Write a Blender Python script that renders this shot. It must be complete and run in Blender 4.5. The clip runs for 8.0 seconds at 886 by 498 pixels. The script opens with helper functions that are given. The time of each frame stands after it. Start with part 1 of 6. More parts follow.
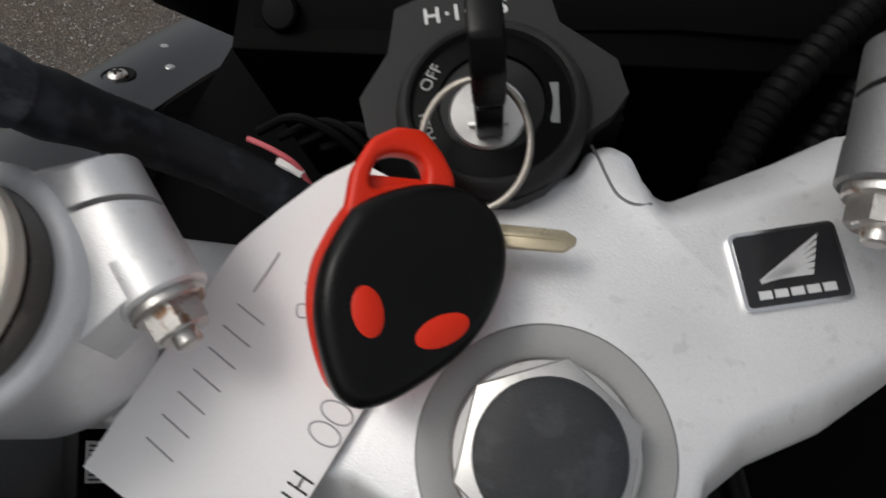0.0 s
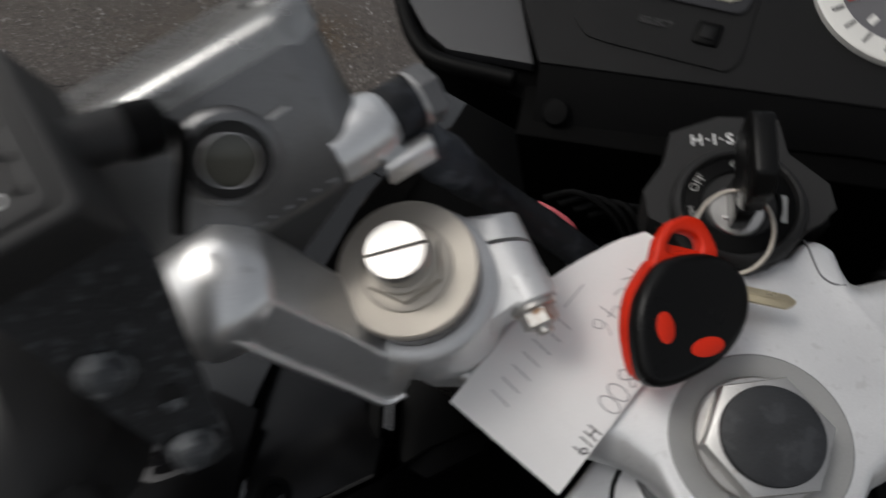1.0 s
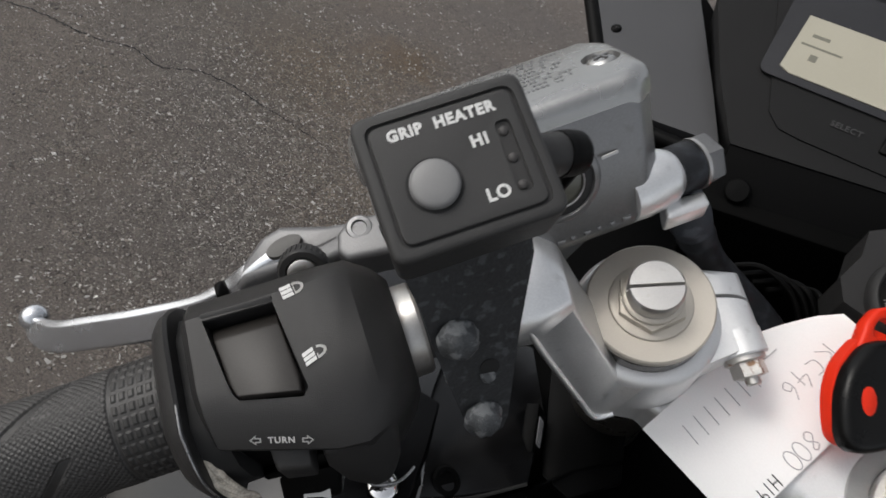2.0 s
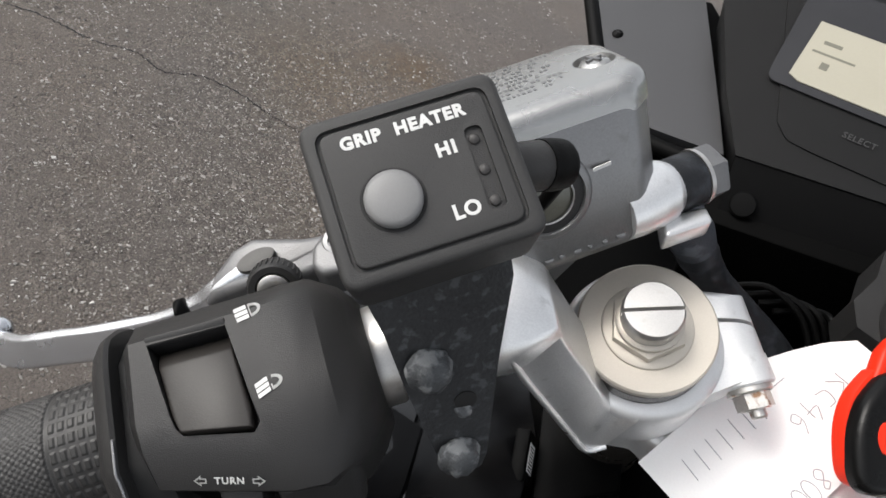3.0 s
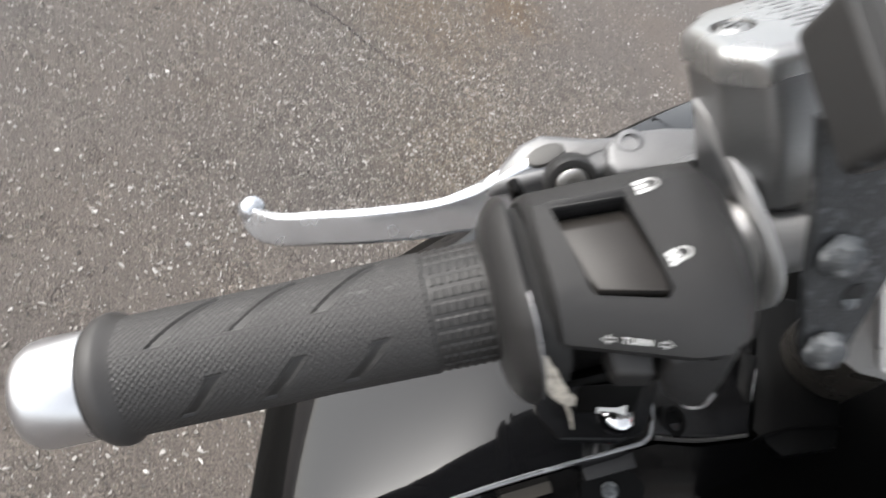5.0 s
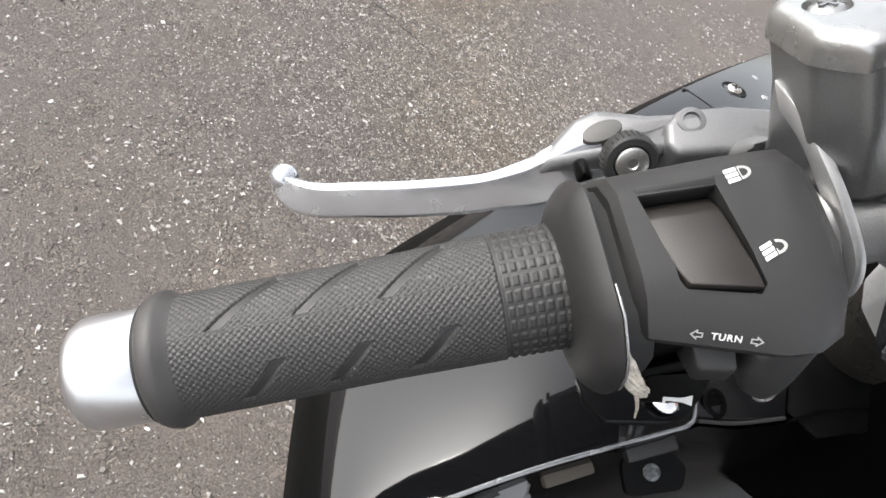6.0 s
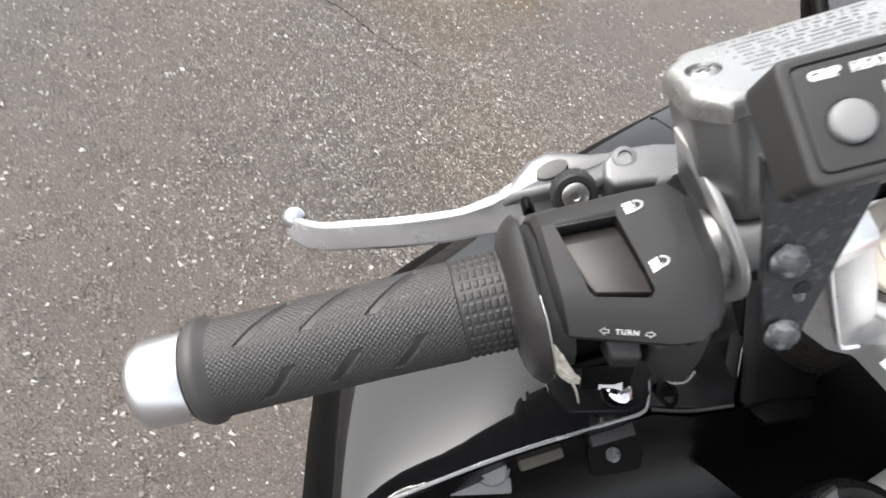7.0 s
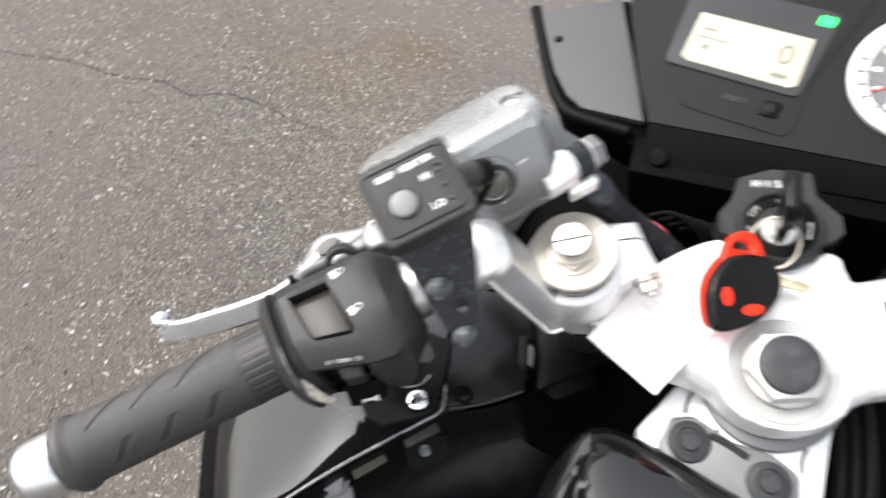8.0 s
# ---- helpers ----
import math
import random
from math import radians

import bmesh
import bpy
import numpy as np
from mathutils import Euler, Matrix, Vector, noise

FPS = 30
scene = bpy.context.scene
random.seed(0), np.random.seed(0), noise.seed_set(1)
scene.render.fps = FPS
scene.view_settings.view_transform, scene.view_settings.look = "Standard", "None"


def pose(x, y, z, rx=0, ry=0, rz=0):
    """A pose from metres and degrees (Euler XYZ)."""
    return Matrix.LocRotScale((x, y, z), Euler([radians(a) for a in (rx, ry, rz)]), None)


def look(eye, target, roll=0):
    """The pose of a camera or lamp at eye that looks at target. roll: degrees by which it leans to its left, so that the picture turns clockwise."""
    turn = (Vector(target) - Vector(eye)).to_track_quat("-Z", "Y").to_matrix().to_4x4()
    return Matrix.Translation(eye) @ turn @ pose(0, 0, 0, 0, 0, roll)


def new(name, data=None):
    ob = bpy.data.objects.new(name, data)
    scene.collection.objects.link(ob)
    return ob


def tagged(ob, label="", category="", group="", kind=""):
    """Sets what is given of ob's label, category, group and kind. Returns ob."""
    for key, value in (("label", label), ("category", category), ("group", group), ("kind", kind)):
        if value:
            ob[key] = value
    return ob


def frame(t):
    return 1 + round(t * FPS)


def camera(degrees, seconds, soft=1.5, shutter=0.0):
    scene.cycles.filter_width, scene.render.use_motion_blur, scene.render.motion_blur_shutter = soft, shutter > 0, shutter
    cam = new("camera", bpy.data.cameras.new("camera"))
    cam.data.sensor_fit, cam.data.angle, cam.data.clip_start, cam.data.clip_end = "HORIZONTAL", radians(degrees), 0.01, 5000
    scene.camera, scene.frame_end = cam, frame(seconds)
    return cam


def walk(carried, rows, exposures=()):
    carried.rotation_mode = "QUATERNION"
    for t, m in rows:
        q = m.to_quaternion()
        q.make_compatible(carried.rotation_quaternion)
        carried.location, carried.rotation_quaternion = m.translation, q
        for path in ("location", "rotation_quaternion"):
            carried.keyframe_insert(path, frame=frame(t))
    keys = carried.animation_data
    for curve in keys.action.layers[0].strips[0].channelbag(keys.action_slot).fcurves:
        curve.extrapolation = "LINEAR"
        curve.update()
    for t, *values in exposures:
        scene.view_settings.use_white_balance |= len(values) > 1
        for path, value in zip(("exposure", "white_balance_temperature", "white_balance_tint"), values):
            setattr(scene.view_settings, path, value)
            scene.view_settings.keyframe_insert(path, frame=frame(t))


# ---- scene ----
cam = camera(67.7, 8.0, soft=1.6, shutter=0.5)
PATH = [
    (0, (-0.109, 0.065, 1.063), (0.212, 1.428, -0.366), 21.6),
    (0.2, (-0.117, 0.063, 1.067), (0.195, 1.421, -0.367), 21.5),
    (0.5, (-0.131, 0.044, 1.074), (0.099, 1.423, -0.356), 20.9),
    (1, (-0.173, -0.002, 1.104), (-0.157, 1.419, -0.303), 20.2),
    (1.5, (-0.221, -0.055, 1.116), (-0.324, 1.407, -0.244), 24.4),
    (2, (-0.239, -0.052, 1.098), (-0.34, 1.423, -0.249), 28.5),
    (2.2, (-0.241, -0.039, 1.091), (-0.337, 1.453, -0.238), 29.2),
    (3.3, (-0.233, -0.034, 1.091), (-0.38, 1.44, -0.252), 27.9),
    (3.5, (-0.233, -0.04, 1.093), (-0.397, 1.428, -0.255), 27.5),
    (4, (-0.241, -0.068, 1.09), (-0.461, 1.38, -0.273), 27.8),
    (4.5, (-0.261, -0.088, 1.085), (-0.501, 1.303, -0.332), 27.6),
    (5, (-0.295, -0.086, 1.05), (-0.463, 1.244, -0.434), 32.2),
    (5.2, (-0.309, -0.087, 1.039), (-0.436, 1.212, -0.477), 34.2),
    (6.3, (-0.317, -0.09, 1.041), (-0.383, 1.186, -0.498), 36.6),
    (6.5, (-0.315, -0.094, 1.051), (-0.387, 1.184, -0.486), 35.7),
    (7, (-0.302, -0.111, 1.085), (-0.46, 1.172, -0.441), 30.8),
    (7.5, (-0.271, -0.13, 1.14), (-0.515, 1.181, -0.35), 23.5),
    (8, (-0.212, -0.126, 1.186), (-0.385, 1.266, -0.24), 18.4),
]
walk(cam, [(t, look(eye, target, roll)) for t, eye, target, roll in PATH],
     exposures=[(0.0, -0.15), (0.6, -0.18), (1.0, -0.35), (1.5, -0.05), (2.2, 0.45), (3.3, 1.02), (4.0, 1.17), (4.5, 1.38), (5.2, 1.66), (6.3, 1.81), (7.0, 1.84), (7.5, 1.90), (8.0, 1.80)])

# ---- light: a bright overcast sky with a broad, weak sun ----
world = bpy.data.worlds.new("overcast_sky")
scene.world = world
world.use_nodes = True
wn, wl = world.node_tree.nodes, world.node_tree.links
sky = wn.new("ShaderNodeTexSky")
sky.sky_type = "NISHITA"
sky.sun_disc = False
sky.sun_elevation, sky.sun_rotation = radians(43), radians(256)
sky.air_density, sky.dust_density, sky.ozone_density = 1.0, 3.0, 0.5
grey = wn.new("ShaderNodeHueSaturation")
grey.inputs["Saturation"].default_value = 0.22
wl.new(sky.outputs["Color"], grey.inputs["Color"])
wl.new(grey.outputs["Color"], wn["Background"].inputs["Color"])
wn["Background"].inputs["Strength"].default_value = 0.15
sun_data = bpy.data.lights.new("sun", "SUN")
sun_data.energy, sun_data.angle, sun_data.color = 0.85, radians(18), (1.0, 0.96, 0.9)
sun = new("sun", sun_data)
sun.matrix_world = look((-2.6, -0.65, 2.5), (0, 0, 0))


# ---- materials ----
def mat(name, base, rough=0.5, metal=0.0, vary=0.12, scale=60.0, fine=900.0, bump=0.05, spec=0.5, coat=0.0,
        spots=0.0, spot_colour=(0.3, 0.3, 0.3), spot_scale=300.0, spot_low=0.62, rough_vary=0.12):
    """A surface with two scales of colour change, fine relief, uneven gloss and, where wanted, spots of dirt or wear."""
    m = bpy.data.materials.new(name)
    m.use_nodes = True
    n, l = m.node_tree.nodes, m.node_tree.links
    p = n["Principled BSDF"]
    p.inputs["Roughness"].default_value = rough
    p.inputs["Metallic"].default_value = metal
    p.inputs["Specular IOR Level"].default_value = spec
    p.inputs["Coat Weight"].default_value = coat
    p.inputs["Coat Roughness"].default_value = 0.03
    p.inputs["Coat IOR"].default_value = 1.52
    tc = n.new("ShaderNodeTexCoord")
    big, small = n.new("ShaderNodeTexNoise"), n.new("ShaderNodeTexNoise")
    for node, sc, det in ((big, scale, 4.0), (small, fine, 3.0)):
        node.inputs["Scale"].default_value, node.inputs["Detail"].default_value = sc, det
        l.new(tc.outputs["Object"], node.inputs["Vector"])
    add = n.new("ShaderNodeMath")
    add.operation = "ADD"
    l.new(big.outputs["Fac"], add.inputs[0])
    l.new(small.outputs["Fac"], add.inputs[1])
    ramp = n.new("ShaderNodeMapRange")
    ramp.inputs["From Min"].default_value, ramp.inputs["From Max"].default_value = 0.6, 1.4
    ramp.inputs["To Min"].default_value, ramp.inputs["To Max"].default_value = 1 - vary, 1 + vary
    l.new(add.outputs[0], ramp.inputs["Value"])
    mul = n.new("ShaderNodeVectorMath")
    mul.operation = "SCALE"
    mul.inputs[0].default_value = base
    l.new(ramp.outputs[0], mul.inputs["Scale"])
    colour = mul.outputs[0]
    if spots:
        sp = n.new("ShaderNodeTexNoise")
        sp.inputs["Scale"].default_value, sp.inputs["Detail"].default_value = spot_scale, 5.0
        l.new(tc.outputs["Object"], sp.inputs["Vector"])
        sr = n.new("ShaderNodeMapRange")
        sr.inputs["From Min"].default_value, sr.inputs["From Max"].default_value = spot_low, spot_low + 0.1
        sr.inputs["To Max"].default_value = spots
        l.new(sp.outputs["Fac"], sr.inputs["Value"])
        mix = n.new("ShaderNodeMix")
        mix.data_type = "RGBA"
        l.new(sr.outputs[0], mix.inputs["Factor"])
        l.new(colour, mix.inputs["A"])
        mix.inputs["B"].default_value = (*spot_colour, 1)
        colour = mix.outputs["Result"]
    l.new(colour, p.inputs["Base Color"])
    rr = n.new("ShaderNodeMapRange")
    rr.inputs["To Min"].default_value, rr.inputs["To Max"].default_value = max(0.02, rough - rough_vary), min(1, rough + rough_vary)
    l.new(big.outputs["Fac"], rr.inputs["Value"])
    l.new(rr.outputs[0], p.inputs["Roughness"])
    if bump:
        b = n.new("ShaderNodeBump")
        b.inputs["Strength"].default_value, b.inputs["Distance"].default_value = bump, 0.0004
        l.new(small.outputs["Fac"], b.inputs["Height"])
        l.new(b.outputs["Normal"], p.inputs["Normal"])
    return m


SILVER = mat("silver_painted_aluminium", (0.68, 0.68, 0.68), 0.42, 0.55, 0.09, 40, 2500, 0.2, spots=0.25, spot_colour=(0.36, 0.35, 0.33), spot_scale=260, spot_low=0.6)
CASTDARK = mat("dull_cast_aluminium", (0.215, 0.215, 0.217), 0.36, 0.82, 0.12, 50, 1800, 0.25, spots=0.3, spot_colour=(0.12, 0.115, 0.105), spot_scale=150)
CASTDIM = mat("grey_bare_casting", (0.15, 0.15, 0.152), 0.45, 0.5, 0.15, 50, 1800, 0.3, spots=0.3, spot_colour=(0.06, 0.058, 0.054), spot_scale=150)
DUSTY = mat("dusty_bolt_steel", (0.06, 0.064, 0.068), 0.6, 0.3, 0.5, 150, 1500, 0.8, spots=0.75, spot_colour=(0.21, 0.218, 0.222), spot_scale=260, spot_low=0.48)
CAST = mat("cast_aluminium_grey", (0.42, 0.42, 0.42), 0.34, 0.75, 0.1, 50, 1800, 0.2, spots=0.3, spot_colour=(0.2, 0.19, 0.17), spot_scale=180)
# pale metal that stands in for highlights along black edges
EDGE = mat("edge_highlight_bead", (0.27, 0.27, 0.275), 0.25, 0.7, 0.3, 60, 1500, 0.05)
LIDGREY = mat("dull_silver_paint", (0.34, 0.34, 0.335), 0.27, 0.8, 0.1, 45, 2500, 0.15, spots=0.35, spot_colour=(0.22, 0.215, 0.20), spot_scale=160, spot_low=0.6)
CASTSILVER = mat("satin_cast_aluminium", (0.78, 0.78, 0.775), 0.33, 0.85, 0.1, 50, 1800, 0.2, spots=0.25, spot_colour=(0.28, 0.27, 0.25), spot_scale=180)
POLISHED = mat("polished_aluminium", (0.56, 0.575, 0.60), 0.25, 0.9, 0.07, 60, 1500, 0.06, spots=0.3, spot_colour=(0.40, 0.41, 0.43), spot_scale=420, spot_low=0.6)
ANODISED = mat("champagne_anodised_aluminium", (0.51, 0.47, 0.41), 0.5, 0.5, 0.06, 60, 2500, 0.05)
STEEL = mat("bright_zinc_steel", (0.50, 0.49, 0.475), 0.36, 0.95, 0.1, 90, 2000, 0.08, spots=0.4, spot_colour=(0.3, 0.25, 0.2), spot_scale=250)
SATIN = mat("satin_turned_aluminium", (0.60, 0.605, 0.62), 0.3, 0.95, 0.04, 60, 1500, 0.04)
CHROME = mat("chrome", (0.8, 0.8, 0.8), 0.08, 1.0, 0.03, 60, 1500, 0.02)
RUSTY = mat("rust_marked_bolt_steel", (0.55, 0.53, 0.5), 0.35, 0.9, 0.15, 120, 1500, 0.2, spots=0.9, spot_colour=(0.22, 0.11, 0.05), spot_scale=260, spot_low=0.56)
RINGWIRE = mat("dull_nickel_wire", (0.34, 0.31, 0.27), 0.4, 0.8, 0.2, 120, 1500, 0.2)
BRASS = mat("nickel_brass", (0.55, 0.47, 0.32), 0.3, 0.9, 0.1, 120, 1500, 0.1)
PLASTIC = mat("black_grained_plastic", (0.0205, 0.0200, 0.0198), 0.45, 0.0, 0.15, 50, 3500, 0.35, spec=0.32, rough_vary=0.06)
LOCKBLACK = mat("black_lock_plastic", (0.0150, 0.0147, 0.0146), 0.5, 0.0, 0.15, 50, 3500, 0.35, spec=0.26)
BOXGREY = mat("charcoal_switch_plastic", (0.028, 0.0276, 0.0272), 0.55, 0.0, 0.08, 50, 3500, 0.3, spec=0.35, rough_vary=0.05)
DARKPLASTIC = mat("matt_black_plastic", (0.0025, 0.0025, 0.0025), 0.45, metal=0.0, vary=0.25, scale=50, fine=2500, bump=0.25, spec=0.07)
RUBBER = mat("worn_black_rubber", (0.032, 0.030, 0.029), 0.55, 0.0, 0.2, 70, 2500, 0.2, spec=0.45)
FORKDARK = mat("dark_fork_tube", (0.11, 0.10, 0.09), 0.28, 0.8, 0.15, 60, 2000, 0.1, spec=0.3)
BRONZE = mat("bronze_anodised_thread", (0.36, 0.31, 0.25), 0.36, 0.75, 0.15, 60, 2000, 0.1)
RING = mat("dull_machined_aluminium", (0.30, 0.30, 0.295), 0.55, 0.5, 0.08, 60, 2000, 0.1)
HOSE = mat("black_rubber_hose", (0.010, 0.011, 0.013), 0.5, 0.0, 0.3, 90, 1500, 0.3, spec=0.25, spots=0.45, spot_colour=(0.05, 0.055, 0.066), spot_scale=110, spot_low=0.52)
HOSEDUST = mat("dusty_hose_rubber", (0.036, 0.040, 0.048), 0.6, 0.0, 0.5, 90, 1500, 0.4, spec=0.25, spots=0.6, spot_colour=(0.12, 0.13, 0.145), spot_scale=120, spot_low=0.5)
TRIM = mat("satin_black_trim", (0.006, 0.006, 0.0065), 0.22, 0.0, 0.2, 40, 2500, 0.12, spec=0.34)
ROCKER = mat("worn_rocker_plastic", (0.018, 0.0158, 0.0142), 0.46, 0.0, 0.35, 60, 2500, 0.1, spec=0.36)
GLOSS = mat("gloss_black_paint", (0.006, 0.006, 0.0065), 0.05, 0.0, 0.2, 20, 600, 0.0, spec=0.42, coat=0.0, rough_vary=0.02)
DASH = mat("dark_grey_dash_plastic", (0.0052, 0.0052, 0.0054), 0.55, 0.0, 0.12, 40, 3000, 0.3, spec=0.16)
# darker copy of the dash plastic, with the lip's shade in its base
LIPDARK = mat("shaded_dash_lip", (0.0024, 0.0024, 0.0025), 0.6, 0.0, 0.12, 40, 3000, 0.3, spec=0.05)
EYEGLASS = mat("murky_sight_glass", (0.085, 0.085, 0.070), 0.12, 0.0, 0.15, 60, 1500, 0.0, spec=0.6, rough_vary=0.03)
INSERT = mat("dull_grey_insert", (0.075, 0.073, 0.07), 0.6, 0.3, 0.12, 60, 2000, 0.15)
# near-black base carries the deep shade inside the fairing
VOID = mat("shade_black_plastic", (0.0013, 0.0013, 0.0013), 0.6, 0.0, 0.2, 40, 2000, 0.2, spec=0.03)
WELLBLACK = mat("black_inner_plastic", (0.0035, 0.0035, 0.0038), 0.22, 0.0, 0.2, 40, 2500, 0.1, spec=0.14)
INNER = mat("satin_grey_fairing_plastic", (0.039, 0.039, 0.041), 0.30, 0.0, 0.05, 30, 3000, 0.15, rough_vary=0.02)
TANKPAINT = mat("black_tank_lacquer", (0.005, 0.005, 0.0055), 0.06, 0.0, 0.2, 20, 600, 0.0, spec=0.5, coat=0.25, rough_vary=0.02)
FAINT = mat("faint_dash_print", (0.022, 0.022, 0.022), 0.6, 0.0, 0.1, 100, 3000, 0.0)
PLATE = mat("dusty_black_steel_plate", (0.021, 0.0225, 0.0245), 0.5, 0.2, 0.35, 60, 900, 0.5, spots=0.45, spot_colour=(0.10, 0.107, 0.114), spot_scale=330, spot_low=0.56)
PAPER = mat("white_paper", (0.80, 0.79, 0.78), 0.85, 0.0, 0.03, 30, 1500, 0.15, spec=0.2)
INK = mat("grey_pencil", (0.36, 0.355, 0.365), 0.8, 0.0, 0.2, 200, 3000, 0.0)
INKDARK = mat("black_pen_ink", (0.03, 0.03, 0.03), 0.7, 0.0, 0.2, 200, 3000, 0.0)
WHITE = mat("white_print", (0.54, 0.54, 0.53), 0.55, 0.0, 0.06, 100, 3000, 0.0)
GREYPRINT = mat("dull_grey_print", (0.30, 0.30, 0.29), 0.6, 0.0, 0.15, 100, 3000, 0.0)
RED = mat("red_plastic", (0.62, 0.022, 0.004), 0.42, 0.0, 0.06, 60, 2500, 0.06, spec=0.3)
FOB = mat("black_satin_fob_plastic", (0.004, 0.004, 0.004), 0.3, 0.0, 0.1, 60, 3500, 0.1, spec=0.16)
KNOB = mat("grey_rubber_button", (0.16, 0.16, 0.16), 0.55, 0.0, 0.06, 60, 2500, 0.1)
CAPRUBBER = mat("scuffed_rubber_cap", (0.020, 0.0212, 0.0235), 0.5, 0.0, 0.3, 120, 1800, 0.3, spec=0.3, spots=0.3, spot_colour=(0.06, 0.064, 0.07), spot_scale=170, spot_low=0.55)
WELLFOAM = mat("tan_foam", (0.05, 0.043, 0.034), 0.8, 0.0, 0.2, 80, 900, 0.4)
WIRE = mat("frayed_beige_wire", (0.40, 0.365, 0.31), 0.6, 0.0, 0.6, 400, 1500, 0.3)
REDWIRE = mat("pink_red_wire", (0.55, 0.10, 0.12), 0.5, 0.0, 0.1, 100, 1000, 0.0)
BADGEBLACK = mat("black_badge_enamel", (0.02, 0.02, 0.022), 0.15, 0.2, 0.1, 60, 1500, 0.0)
LCDFACE = mat("lit_cream_display", (0.26, 0.245, 0.195), 0.4, 0.0, 0.03, 40, 800, 0.0)
LCDINK = mat("display_segment_grey", (0.12, 0.115, 0.09), 0.5, 0.0, 0.05, 40, 800, 0.0)
GROOVE = mat("dark_gap", (0.006, 0.006, 0.006), 0.8, 0.0, 0.1, 40, 800, 0.0)
DIALINNER = mat("grey_dial_face", (0.10, 0.098, 0.104), 0.4, 0.0, 0.05, 40, 800, 0.0)
DIALFACE = mat("white_dial_ring", (0.62, 0.61, 0.58), 0.5, 0.0, 0.03, 40, 800, 0.0)


def worn_edges(m, pale, amount):
    """Raised edges rubbed paler."""
    n, l = m.node_tree.nodes, m.node_tree.links
    p = n["Principled BSDF"]
    old = p.inputs["Base Color"].links[0].from_socket
    g, r, x = n.new("ShaderNodeNewGeometry"), n.new("ShaderNodeMapRange"), n.new("ShaderNodeMix")
    r.inputs["From Min"].default_value, r.inputs["From Max"].default_value, r.inputs["To Max"].default_value = 0.5, 0.56, amount
    l.new(g.outputs["Pointiness"], r.inputs["Value"])
    x.data_type = "RGBA"
    l.new(r.outputs[0], x.inputs["Factor"])
    l.new(old, x.inputs["A"])
    x.inputs["B"].default_value = (*pale, 1)
    l.new(x.outputs["Result"], p.inputs["Base Color"])
    return m


GRIPRUBBER = worn_edges(mat("worn_grip_rubber", (0.017, 0.0163, 0.0157), 0.5, 0.0, 0.25, 70, 2500, 0.15, spec=0.4), (0.085, 0.082, 0.080), 0.8)


def glow(m, colour, strength):
    p = m.node_tree.nodes["Principled BSDF"]
    p.inputs["Emission Color"].default_value = (*colour, 1)
    p.inputs["Emission Strength"].default_value = strength
    return m


glow(LCDFACE, (1.0, 0.93, 0.72), 0.05)
GREEN = glow(mat("green_lamp", (0.01, 0.25, 0.04), 0.3, bump=0), (0.01, 1.0, 0.12), 1.0)


STAINS = [
    ((-0.75, 1.845, 0), 0.18, 0.36, 0.85, (0.90, 0.71, 0.44)),
    ((-0.93, 1.54, 0), 0.22, 0.55, 0.7, (1.0, 0.88, 0.68)),
    ((-0.42, 1.12, 0), 0.22, 0.60, 0.7, (0.98, 0.88, 0.70)),
    ((-1.55, 1.75, 0), 0.25, 0.75, 0.6, (0.92, 0.92, 0.82)),
]


